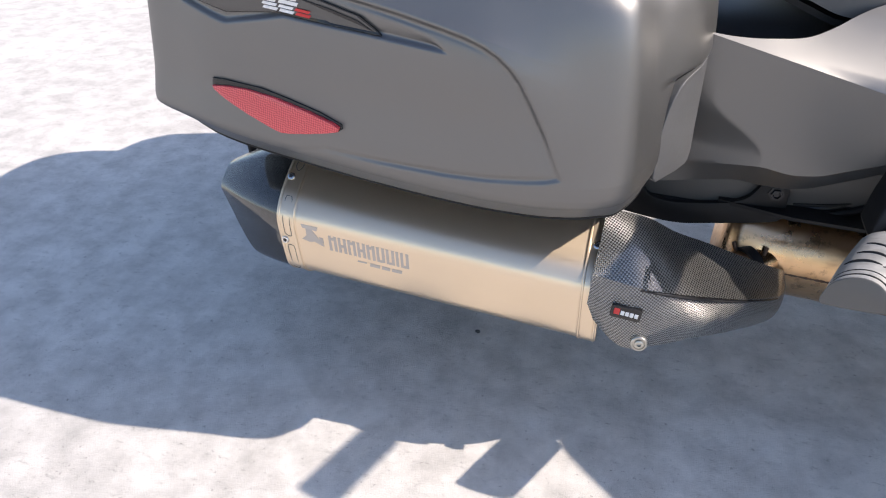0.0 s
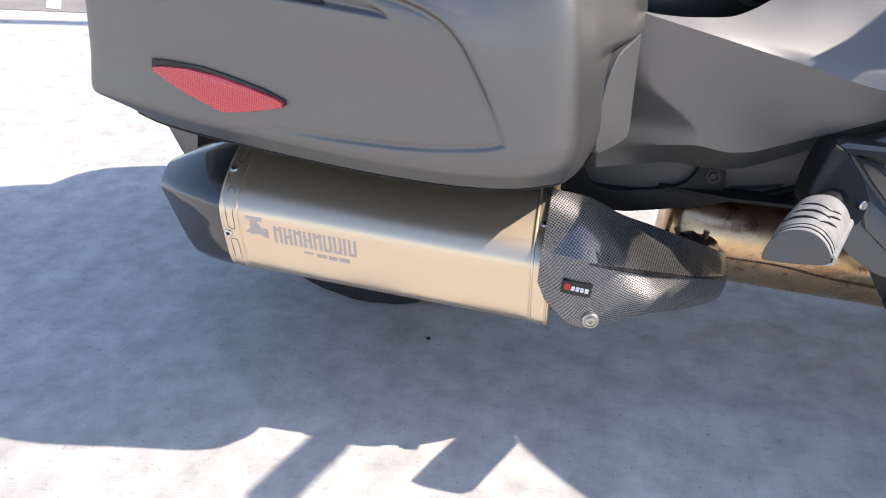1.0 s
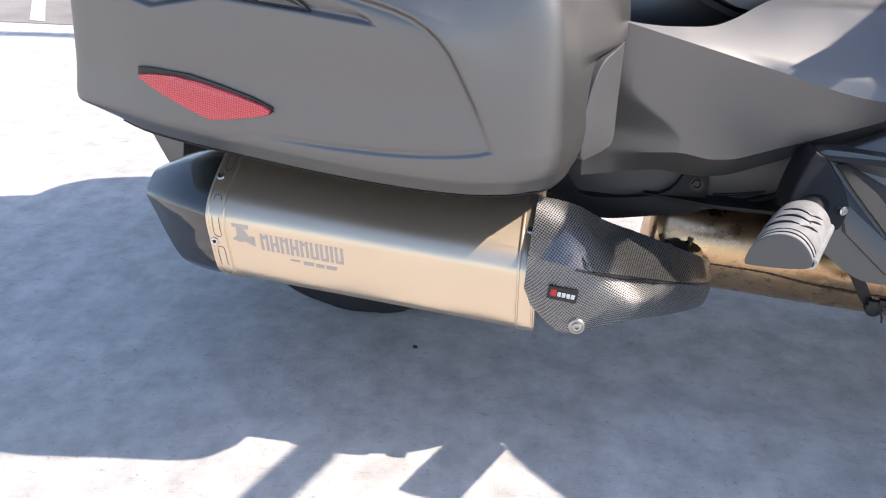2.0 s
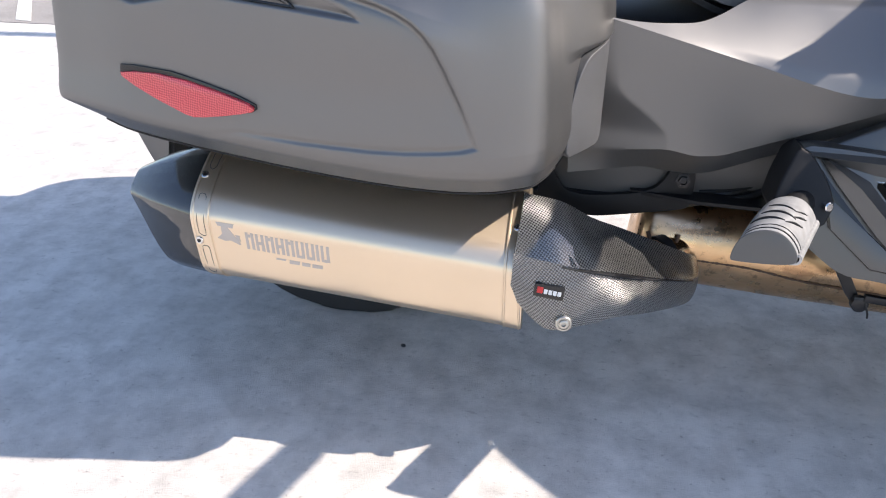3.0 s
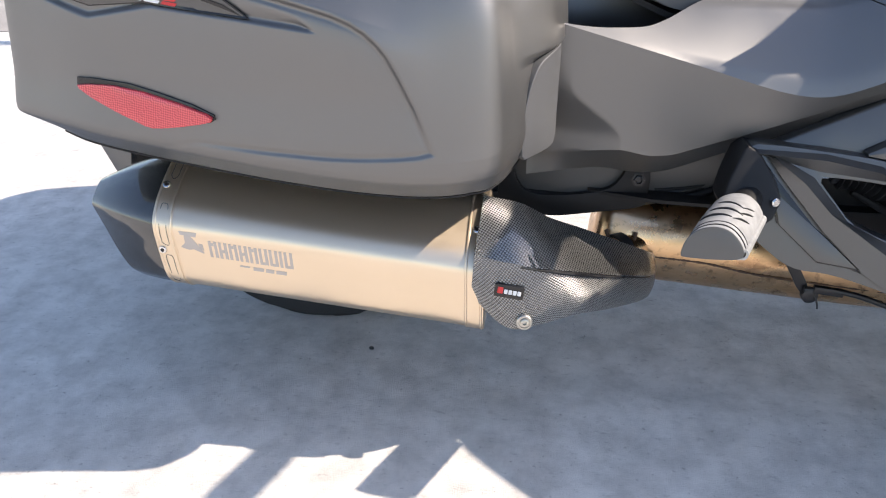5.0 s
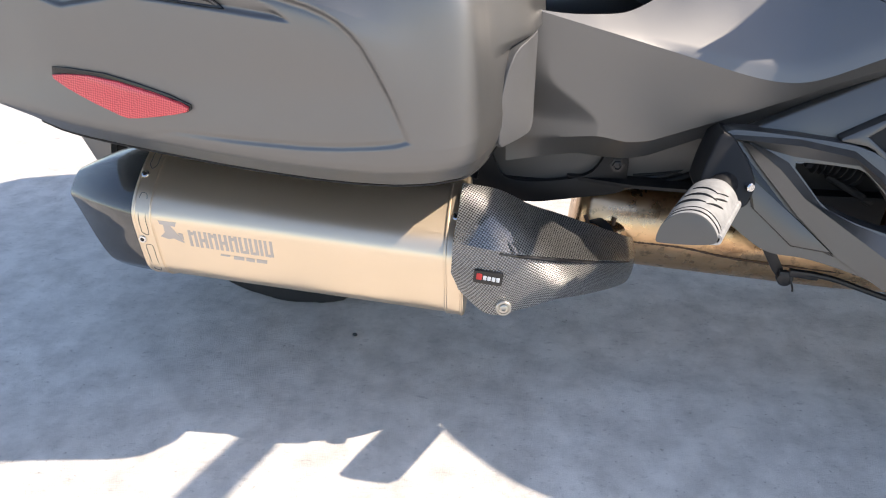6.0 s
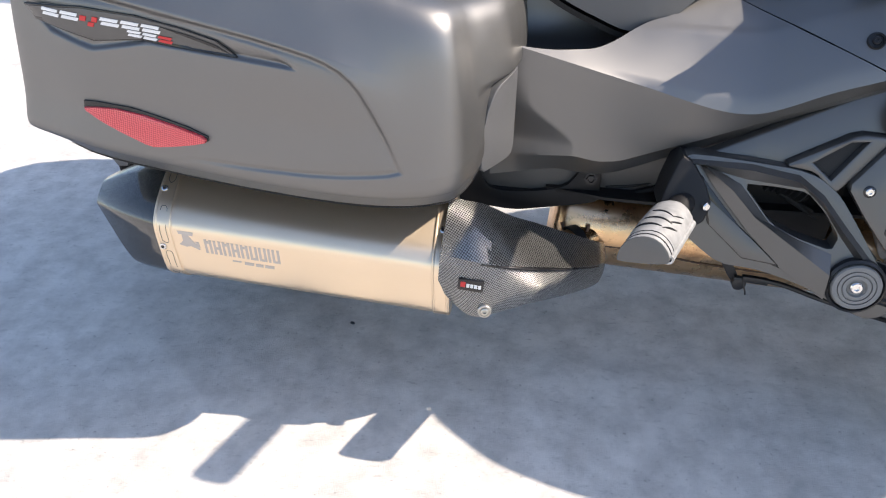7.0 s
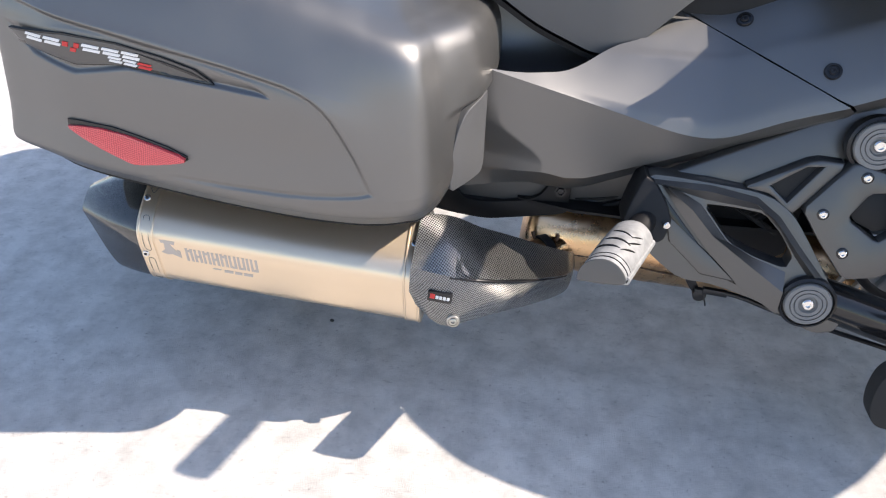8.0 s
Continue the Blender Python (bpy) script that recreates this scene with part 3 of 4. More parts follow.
def seat_base_point(u, v):
    x = lerp(0.44, 1.0, u)
    half = lerp(0.235, 0.175, smooth(0.7, 1.0, x)) - lerp(0.010, 0.035, smooth(0.72, 0.85, x))
    return Vector((x, 0.47 + half * (2 * v - 1), curve1(SEAT_LOW, x) - 0.004))


part("seat_base", sheet(seat_base_point, 40, 4, thick=0.008), PLASTIC, bike, "black seat pan")

# ---- exhaust silencer ----
TILT_Z = -0.0985


def on_axis(x):
    return TILT_Z * x


HEX = [(0.010, 0.2645), (0.0010, 0.2755), (-0.0045, 0.299), (-0.009, 0.328), (-0.0118, 0.348), (-0.0112, 0.363), (-0.0040, 0.377), (0.011, 0.3915), (0.033, 0.4065), (0.054, 0.4180), (0.075, 0.4265), (0.105, 0.429), (0.135, 0.424), (0.160, 0.402), (0.178, 0.370), (0.186, 0.335), (0.186, 0.300), (0.172, 0.268), (0.140, 0.247), (0.090, 0.241), (0.045, 0.246), (0.022, 0.2545)]
HEX_MID = Vector((0, 0.092, 0.335))


def hex_point(f, grow=0.0):
    """(y, z) on the silencer's section, f from 0 to 1 round it."""
    n = len(HEX)
    k = f * n
    i = int(k) % n
    t = k - int(k)
    p = [Vector((0, *HEX[(i + d) % n])) for d in (-1, 0, 1, 2)]
    q = 0.5 * ((2 * p[1]) + (p[2] - p[0]) * t + (2 * p[0] - 5 * p[1] + 4 * p[2] - p[3]) * t * t + (3 * p[1] - p[0] - 3 * p[2] + p[3]) * t ** 3)
    if grow:
        q += (q - HEX_MID).normalized() * grow
    return q


def sleeve_ring(x0, x1, grow, nu=6, nv=120, edge=0.0):
    def fn(u, v):
        x = lerp(x0, x1, u)
        g = grow - (edge if edge and (u < 0.01 or u > 0.99) else 0)
        p = hex_point(v, g)
        return Vector((x, p.y, p.z + on_axis(x)))
    return sheet(fn, nu, nv, loop_v=True, caps=True)


muffler = part("muffler_sleeve", sleeve_ring(-0.006, 0.447, 0.0, 24), TITANIUM, bike, "brushed titanium silencer sleeve", angle=50)
for x0, x1 in ((-0.0115, 0.0175), (0.424, 0.452)):
    band = part("clamp_band", sleeve_ring(x0, x1, 0.0016, 4, 120, 0.0012), TITANIUM, muffler, "bright riveted end band")
    for xe in (x0 + 0.0035, x1 - 0.0035):
        part("bead", sleeve_ring(xe - 0.0018, xe + 0.0018, 0.0024, 4, 120, 0.0010), TITANIUM, band)


def hex_near(z, low=0.0, high=0.45):
    """Section place at height z on the outer side."""
    return min((hex_point(k / 2000) for k in range(int(low * 2000), int(high * 2000))), key=lambda p: abs(p.z - z))


def rivet(x, z, n, parent):
    p = hex_near(z)
    m = facing((x, p.y - 0.001 * 1, p.z + on_axis(x)), n)
    r = part("rivet", lathe([(0.0062, -0.002), (0.0062, 0.0016), (0.0050, 0.0034), (0.0030, 0.0036), (0.0026, 0.0018)], m, 20), CHROME, parent)
    part("rivet_hole", lathe([(0.0024, 0.0015), (0.0024, 0.0026)], m, 12), GLOSS, r)


rivet(-0.003, 0.4065, (0, -0.75, 0.66), muffler)
rivet(-0.003, 0.3255, (0, -1, 0.0), muffler)
rivet(0.438, 0.4065, (0, -0.75, 0.66), muffler)

# long pressed slots in the rear band
for za, zb in ((0.272, 0.314), (0.337, 0.386), (0.4145, 0.424)):
    loop = [(-0.0015, za), (0.0035, za - 0.003), (0.0085, za), (0.0085, lerp(za, zb, 0.5)), (0.0085, zb), (0.0035, zb + 0.003), (-0.0015, zb), (-0.0015, lerp(za, zb, 0.5)), (-0.0015, za)]
    ring = []
    for x, z in loop:
        p = hex_near(z, 0.0, 0.48)
        q = p + (p - HEX_MID).normalized() * 0.0019
        ring.append((x, q.y, q.z + on_axis(x)))
    part("band_slot", tube(ring, 0.00042, 6, 40), GREYCAP, muffler, "dark line of a pressed slot")

# carbon end cap, cut off slanting
def cap_point(u, v):
    p = hex_point(v)
    h = smooth(0.235, 0.372, p.z)
    reach = lerp(0.030, 0.122, (max(0, min(1, (p.z - 0.238) / 0.130))) ** 0.70)
    x = -0.0105 - reach * u
    k = u * u * 0.5 + u * 0.5
    q = p.copy()
    q.y = lerp(p.y, lerp(p.y, 0.075, 0.62), k * (0.30 + 0.70 * h))
    q.z = lerp(p.z, 0.368 + (p.z - 0.368) * 0.42, k) if p.z > 0.368 else p.z
    return Vector((x, q.y, q.z + on_axis(x) * 0.2 - 0.006 * k * h))


cap = part("end_cap", sheet(cap_point, 24, 120, loop_v=True, uv=lambda u, v: (u * 0.12, v * 0.66), thick=0.0), CARBON_FINE, muffler, "lacquered carbon fibre end cap cut off slanting", angle=60)
part("outlet_pipe", tube([(-0.10, 0.10, 0.335), (-0.02, 0.095, 0.335)], 0.036, 24, 4), STEEL, muffler, "short steel outlet pipe")

# maker's mark on the sleeve, as plain grey shapes
def on_sleeve(x, z, lift=0.0004):
    p = hex_near(z - on_axis(x))
    return Vector((x, p.y - lift, z))


def etch(name, pts, parent, mat=ETCH):
    return part(name, plate([pts], lambda a, b: on_sleeve(a, b), 0.0006, 0), mat, parent)


MX, MZ = -0.011, 0.0205
for pts in ([(0.043, 0.330), (0.052, 0.330), (0.061, 0.316), (0.0685, 0.3025), (0.0665, 0.3015), (0.054, 0.308), (0.046, 0.3065), (0.035, 0.3105), (0.043, 0.318)],
            [(0.036, 0.3365), (0.062, 0.3345), (0.060, 0.3280), (0.038, 0.3310)],
            [(0.062, 0.318), (0.0685, 0.3170), (0.0685, 0.3060), (0.064, 0.3100)]):
    etch("printed_mark", [(a + MX, b + MZ) for a, b in pts], muffler)
x = 0.0765 + MX
for k in range(9):
    z = 0.3225 + MZ - 0.0985 * (x - 0.0765)
    wide = 0.0045 if k == 7 else 0.0120
    etch("printed_bar", [(x, z - 0.027), (x + 0.0040, z - 0.0274), (x + 0.0045, z), (x + 0.0005, z)], muffler)
    if k != 7:
        etch("printed_bar", [(x + wide - 0.0042, z - 0.0275), (x + wide, z - 0.028), (x + wide + 0.0005, z - 0.001), (x + wide - 0.0037, z - 0.0005)], muffler)
        mid = z - (0.003, 0.0125, 0.003, 0.012, 0.003, 0.0232, 0.0232, 0.0, 0.0232)[k]
        etch("printed_bar", [(x + 0.0042, mid - 0.0045), (x + wide - 0.0042, mid - 0.0049), (x + wide - 0.0040, mid), (x + 0.0044, mid)], muffler)
    x += wide + 0.0024
for x0, x1, h in ((0.117, 0.131, 0.0028), (0.136, 0.151, 0.006), (0.154, 0.166, 0.006), (0.169, 0.184, 0.006)):
    z = 0.2855 + MZ - 0.0985 * (x0 - 0.117)
    etch("printed_bar", [(x0 + MX, z - h), (x1 + MX, z - h - 0.0012), (x1 + MX + 0.001, z - 0.0012), (x0 + MX + 0.001, z)], muffler)

# carbon heat shield
SH_TOP = [(0.443, 0.080, 0.3950), (0.495, 0.107, 0.3745), (0.54, 0.133, 0.342), (0.585, 0.150, 0.321), (0.64, 0.168, 0.2955), (0.692, 0.197, 0.266), (0.713, 0.222, 0.250), (0.716, 0.262, 0.247)]
SH_RIDGE = [(0.438, -0.012, 0.347), (0.495, -0.012, 0.337), (0.548, 0.010, 0.321), (0.600, 0.045, 0.300), (0.650, 0.088, 0.277), (0.699, 0.150, 0.246), (0.717, 0.190, 0.236), (0.718, 0.250, 0.234)]
SH_LOW = [(0.434, -0.007, 0.282), (0.486, -0.013, 0.237), (0.533, -0.001, 0.239), (0.585, 0.030, 0.240), (0.635, 0.080, 0.222), (0.694, 0.145, 0.204), (0.712, 0.185, 0.202), (0.714, 0.250, 0.204)]


def shield_upper(u, v):
    a, b = spline(SH_RIDGE, u), spline(SH_TOP, u)
    p = a.lerp(b, v)
    w = u * 1.4
    return p + Vector((0.15, -0.55, 0.8)) * (0.012 * math.sin(math.pi * v) * math.sin(math.pi * min(1, w * 1.6 + 0.1)) - 0.005 * math.sin(math.pi * v) * smooth(0.35, 0.6, w) * smooth(1.05, 0.9, w))


def shield_lower(u, v):
    a, b = spline(SH_RIDGE, u), spline(SH_LOW, u)
    p = a.lerp(b, v)
    return p + Vector((0.1, -1, 0.0)) * (0.006 * math.sin(math.pi * v) * smooth(1.0, 0.8, u))


def shield_point(u, v):
    return shield_upper(u, 1 - v / 0.5) if v < 0.5 else shield_lower(u, (v - 0.5) / 0.5)


shield = part("heat_shield", sheet(shield_point, 70, 60, uv=lambda u, v: (u * 0.42, v * 0.20), thick=0.003), CARBON, muffler, "lacquered woven carbon fibre heat shield", angle=40)
part("shield_ridge", tube([spline(SH_RIDGE, 0.16 + 0.56 * k / 10) + Vector((0.0, -0.0015, -0.003)) for k in range(11)], lambda f: 0.0012 + 0.0022 * math.sin(math.pi * min(1, f * 1.2)) ** 1 if f < 0.8 else 0.0012 + 0.0018 * (1 - f), 10, 40), GLOSS, shield, "black moulded ridge line")
bolt_m = facing((0.510, -0.0175, 0.250), (0.1, -1, 0.15))
shield_bolt = part("shield_bolt", lathe([(0.0112, -0.008), (0.0112, 0.0006), (0.0100, 0.0018), (0.0082, 0.0018), (0.0076, 0.0004), (0.0064, 0.0004), (0.0060, 0.0028), (0.0044, 0.0036), (0.0030, 0.0036), (0.0026, 0.0006)], bolt_m, 28), BOLT_STEEL, shield, "bright steel socket bolt with washer")


def shield_tag(name, a0, a1, b0, b1, lift, mat, parent):
    def put(a, b):
        p = Vector((0.471, -0.0205, 0.309)) + Vector((0.96, 0.06, -0.16)) * a + Vector((0.10, -0.05, 0.99)) * b
        return p + Vector((0, -1, 0)) * lift
    return part(name, plate([rounded([(a0, b0), (a1, b0), (a1, b1), (a0, b1)], 1, 0.08)], put, 0.006, 0.0006), mat, parent)


tag = shield_tag("name_tag", -0.003, 0.038, -0.017, 0.003, 0.0030, GLOSS, shield)
shield_tag("tag_mark", 0.001, 0.009, -0.011, -0.001, 0.0038, REDPRINT, tag)
for k in range(4):
    shield_tag("tag_mark", 0.0105 + k * 0.0062, 0.0155 + k * 0.0062, -0.0105, -0.0035, 0.0038, WHITE, tag)

# pipes behind the shield
pipe = part("exhaust_pipe", tube([(0.622, 0.30, 0.262), (0.70, 0.30, 0.250), (0.80, 0.30, 0.241), (0.95, 0.30, 0.229), (1.12, 0.30, 0.218), (1.30, 0.32, 0.21)], lambda f: 0.079 * min(1, 0.80 + f * 6), 48, 80), STEEL, bike, "heat-tinted steel exhaust pipe", angle=50)
part("weld_seam", tube([(0.66, 0.224, 0.247), (0.72, 0.2225, 0.241), (0.80, 0.2215, 0.2345), (0.90, 0.222, 0.217), (1.10, 0.224, 0.199)], lambda f: 0.0019 + 0.0003 * math.sin(f * 260) + 0.0003 * math.sin(f * 97), 8, 200), SEAMED, pipe, "dark burnt weld seam")
for x0, z0, x1, z1 in ((0.634, 0.286, 0.642, 0.266), (0.682, 0.284, 0.678, 0.264)):
    part("weld_tab", tube([(x0, 0.222, z0), ((x0 + x1) / 2, 0.218, (z0 + z1) / 2), (x1, 0.219, z1)], lambda f: 0.0035 - 0.001 * f, 10, 14), SEAMED, pipe, "burnt welded tab")
# front edge drawn out past the pipe to block sky from its upper side
part("belly_cover", plate([[(0.60, 0.235), (0.70, 0.205), (0.80, 0.196), (1.22, 0.196), (1.22, 0.70), (0.60, 0.70)]], lambda a, b: Vector((a, b, 0.343)), 0.006, 0.001, along=(0, 0, 1)), PLASTIC, bike, "black cover over the exhaust pipe")
part("link_pipe", tube([(0.48, 0.10, 0.275), (0.57, 0.150, 0.246), (0.63, 0.195, 0.246), (0.68, 0.236, 0.250), (0.72, 0.29, 0.255)], 0.028, 28, 30), STEEL, bike, "bent dark steel link pipe")
part("pipe_collar", tube([(0.652, 0.212, 0.248), (0.664, 0.222, 0.249)], 0.0325, 28, 4), SATIN, bike, "dark clamp collar")
# ---- frame rail and covers under the panel ----
part("frame_rail", tube([(0.36, 0.25, 0.350), (0.48, 0.25, 0.333), (0.60, 0.25, 0.328), (0.70, 0.25, 0.335), (0.83, 0.26, 0.372)], 0.012, 16, 30), SATIN, bike, "black steel frame rail")
RAIL_COVER = [(0.38, 0.43), (0.40, 0.325), (0.48, 0.308), (0.545, 0.300), (0.60, 0.309), (0.690, 0.324), (0.694, 0.340), (0.694, 0.392), (0.658, 0.394), (0.650, 0.374), (0.638, 0.357), (0.615, 0.347), (0.58, 0.341), (0.53, 0.336), (0.49, 0.345), (0.46, 0.44)]
rail_cover = part("rail_cover", plate([rounded(RAIL_COVER, 2, 0.2)], lambda a, b: Vector((a, 0.230, b)), 0.010, 0.003), PLASTIC, bike, "black bracket plate")
part("bracket_bolt", lathe([(0.012, -0.002), (0.012, 0.0015), (0.0085, 0.002), (0.0080, 0.007), (0.0055, 0.0075), (0.0045, 0.004)], facing((0.676, 0.229, 0.372), (0, -1, 0.1)), 6), SATIN, rail_cover)
part("rail_flange", block((0.075, 0.06, 0.004), pose(0.420, 0.212, 0.360, 0, 3, 0), 0.001), SATIN, rail_cover, "flat flange over the silencer")
INNER_COVER = [(0.38, 0.47), (0.38, 0.34), (0.60, 0.328), (0.72, 0.338), (0.86, 0.366), (0.95, 0.42), (0.98, 0.52), (0.70, 0.52)]
part("inner_cover", plate([INNER_COVER], lambda a, b: Vector((a, 0.244, b)), 0.01, 0.002), GREYCAP, bike, "grey plastic inner cover")
part("hose", tube([(0.69, 0.235, 0.336), (0.75, 0.235, 0.344), (0.80, 0.24, 0.360), (0.85, 0.25, 0.385)], 0.0055, 12, 24), PLASTIC, bike, "black hose")
part("hose", tube([(0.705, 0.245, 0.350), (0.76, 0.245, 0.357), (0.81, 0.25, 0.372), (0.86, 0.255, 0.392)], 0.003, 10, 24), PLASTIC, bike)
part("panel_clip", block((0.020, 0.014, 0.020), pose(0.820, 0.238, 0.412, 0, 20, 0), 0.004), BOLT_STEEL, bike, "small fixing clip")

# ---- passenger footpeg and its arm ----
def arm_y(z):
    return 0.075 + (z - 0.27) * 0.30


def arm_place(a, b, lift=0.0):
    return Vector((a, arm_y(b) - lift, b))


ARM_RIM = [(0.800, 0.470), (0.850, 0.468), (0.906, 0.463), (0.978, 0.455), (1.012, 0.444), (1.045, 0.420), (1.075, 0.381), (1.120, 0.318), (1.150, 0.280), (1.150, 0.240), (1.114, 0.230), (1.062, 0.254), (1.013, 0.278), (0.935, 0.300), (0.877, 0.304), (0.825, 0.341), (0.800, 0.366), (0.790, 0.390)]
ARM_HOLE = [(0.897, 0.430), (0.948, 0.428), (0.996, 0.422), (1.028, 0.392), (1.054, 0.357), (1.046, 0.336), (0.993, 0.351), (0.95, 0.370)]
arm = part("footpeg_arm", plate([rounded(ARM_RIM, 2, 0.2), rounded(ARM_HOLE, 1, 0.14)], arm_place, 0.028, 0.007, 3), ARM, bike, "grey cast footpeg arm with an open window", angle=50)


def along(points, f):
    """Place on an open polyline of (x, z), f from 0 to 1."""
    k = min(f * (len(points) - 1), len(points) - 1.0001)
    i = int(k)
    return [lerp(points[i][d], points[i + 1][d], k - i) for d in (0, 1)]


def ridged(lines, lifts):
    """Facets along the arm between open lines lying at different heights over its face."""
    n = len(lines) - 1

    def fn(u, v):
        k = min(v * n, n - 1e-6)
        i = int(k)
        t = k - i
        (a, b), (c, d) = along(lines[i], u), along(lines[i + 1], u)
        return arm_place(lerp(a, c, t), lerp(b, d, t), lerp(lifts[i], lifts[i + 1], t))
    return sheet(fn, 40, n * 6, thick=0.0)


RIM_OUT = [(0.800, 0.466), (0.905, 0.466), (0.984, 0.453), (1.029, 0.423), (1.074, 0.374), (1.122, 0.322)]
RIM_CREST = [(0.815, 0.460), (0.907, 0.454), (0.978, 0.441), (1.015, 0.415), (1.060, 0.364), (1.106, 0.316)]
RIM_IN = [(0.838, 0.450), (0.899, 0.430), (0.996, 0.422), (1.028, 0.392), (1.054, 0.356), (1.084, 0.320)]
part("rim_rib", ridged([RIM_OUT, RIM_CREST, RIM_IN], [-0.012, 0.011, -0.004]), ARM, arm, "faceted upper rim", angle=25)
LEAF = [(0.838, 0.415), (0.851, 0.367), (0.911, 0.316), (0.970, 0.308), (0.925, 0.346)]
leaf = part("inset_leaf", plate([LEAF], lambda a, b: arm_place(a, b, 0.003), 0.006, 0.0006), GLOSS, arm, "dark line round the inset leaf")
MID_X, MID_Z = sum(a for a, _ in LEAF) / len(LEAF), sum(b for _, b in LEAF) / len(LEAF)
part("leaf_face", plate([[(lerp(a, MID_X, 0.06), lerp(b, MID_Z, 0.07)) for a, b in LEAF]], lambda a, b: arm_place(a, b, 0.0046), 0.004, 0.0006), ARM, leaf, "grey face of the inset leaf")
SLASH = [(0.833, 0.440), (0.846, 0.424), (0.913, 0.352), (0.972, 0.304), (0.960, 0.308), (0.905, 0.344), (0.848, 0.402)]
part("arm_groove", plate([SLASH], lambda a, b: arm_place(a, b, 0.0035), 0.006, 0.001), GLOSS, arm, "dark groove")
SPINE_LOW = [(0.828, 0.456), (0.854, 0.424), (0.913, 0.360), (0.974, 0.305), (1.044, 0.262)]
SPINE_CREST = [(0.835, 0.456), (0.880, 0.424), (0.918, 0.386), (0.984, 0.343), (1.045, 0.304)]
SPINE_TOP = [(0.841, 0.456), (0.897, 0.429), (0.950, 0.370), (0.993, 0.351), (1.048, 0.334)]
part("arm_spine", ridged([SPINE_LOW, SPINE_LOW, SPINE_CREST, SPINE_TOP], [-0.002, 0.007, 0.014, -0.002]), ARM, arm, "raised faceted spine of the arm", angle=25)
HOUSING = [(0.798, 0.470), (0.816, 0.462), (0.840, 0.428), (0.850, 0.402), (0.838, 0.374), (0.80, 0.368), (0.768, 0.390), (0.778, 0.425)]
part("peg_housing", plate([rounded(HOUSING, 1, 0.15)], lambda a, b: Vector((a, 0.090 + 0.45 * (b - 0.39), b)), 0.06, 0.004, 3), PLASTIC, arm, "black peg hinge")
part("peg_pin", lathe([(0.0065, -0.004), (0.0065, 0.003), (0.005, 0.0045), (0.002, 0.0045)], facing((0.840, 0.094, 0.401), (0.4, -0.9, 0.1)), 18), CHROME, arm, "bright hinge pin")

PEG_AXIS = [Vector((0.7275, -0.068, 0.3995)), Vector((0.782, 0.056, 0.394))]
PEG_SECTION = [(-0.037, -0.006), (-0.033, 0.016), (-0.022, 0.029), (-0.004, 0.034), (0.012, 0.030), (0.024, 0.019), (0.032, 0.006), (0.034, -0.004), (0.026, -0.008), (0.0, -0.009), (-0.030, -0.008)]
PEG_RING = rounded(PEG_SECTION, 2)
ACROSS = Vector((0.905, -0.20, 0.10)).normalized()


def peg_point(u, v, grow=0.0):
    k = (v % 1.0) * len(PEG_RING)
    i = int(k) % len(PEG_RING)
    a, b = (lerp(PEG_RING[i][d], PEG_RING[(i + 1) % len(PEG_RING)][d], k - int(k)) for d in (0, 1))
    s = (1.0 + 0.05 * math.sin(math.pi * min(1, max(0, u)))) * (1 + grow)
    return PEG_AXIS[0].lerp(PEG_AXIS[1], u) + ACROSS * a * s + Vector((0, 0, 1)) * b * s


part("peg_stem", tube([(0.772, 0.035, 0.397), (0.797, 0.085, 0.397), (0.815, 0.12, 0.400)], 0.020, 20, 8), PLASTIC, bike, "black peg stem")
peg = part("footpeg", sheet(lambda u, v: peg_point(u, v), 20, 60, loop_v=True, caps=True), ALLOY, bike, "worn silver passenger footpeg with black grooves", angle=40)
part("peg_end", sheet(lambda u, v: peg_point(-0.016 + 0.016 * u, v, 0.025 - 0.03 * (u < 0.3)), 3, 60, loop_v=True, caps=True), GREYCAP, peg, "flat grey end cap")
FLANGE = [(0.026, -0.010), (0.036, -0.009), (0.0385, -0.003), (0.036, 0.003), (0.030, 0.004)]
part("peg_flange", sheet(lambda u, v: PEG_AXIS[0].lerp(PEG_AXIS[1], lerp(0.03, 0.97, u)) + ACROSS * spline([(a, b, 0) for a, b in FLANGE], v).x + Vector((0, 0, spline([(a, b, 0) for a, b in FLANGE], v).y)), 10, 12, thick=0.003), ALLOY, peg, "raised lower edge of the footpeg", angle=60)
for u0, u1, v0, v1, r in ((0.07, 0.07, 0.06, 0.62, 0.0016), (0.15, 0.15, 0.06, 0.60, 0.0012), (0.34, 0.30, 0.10, 0.30, 0.0030), (0.52, 0.44, 0.14, 0.36, 0.0028), (0.72, 0.60, 0.16, 0.34, 0.0022), (0.28, 0.42, 0.31, 0.43, 0.0024), (0.44, 0.62, 0.33, 0.43, 0.0022), (0.60, 0.74, 0.33, 0.42, 0.0016)):
    part("peg_groove", tube([peg_point(lerp(u0, u1, k / 8), lerp(v0, v1, k / 8), 0.005) for k in range(9)], lambda f, r=r: 0.75 * r * (0.35 + 0.65 * math.sin(math.pi * min(0.97, max(0.03, f)))), 8, 24), PLASTIC, peg)

# body paint lying in shade; the darker ARM colour stands in for that shade
LOWER_COVER = [(0.785, 0.438), (0.944, 0.506), (1.10, 0.574), (1.24, 0.625), (1.24, 0.50), (1.12, 0.47), (1.03, 0.43), (0.90, 0.44), (0.80, 0.40)]
part("lower_cover", plate([LOWER_COVER], lambda a, b: Vector((a, 0.150 + 0.36 * (b - 0.45), b)), 0.02, 0.003), ARM, bike, "smooth cover behind the footpeg arm, its shade put into a darker colour")

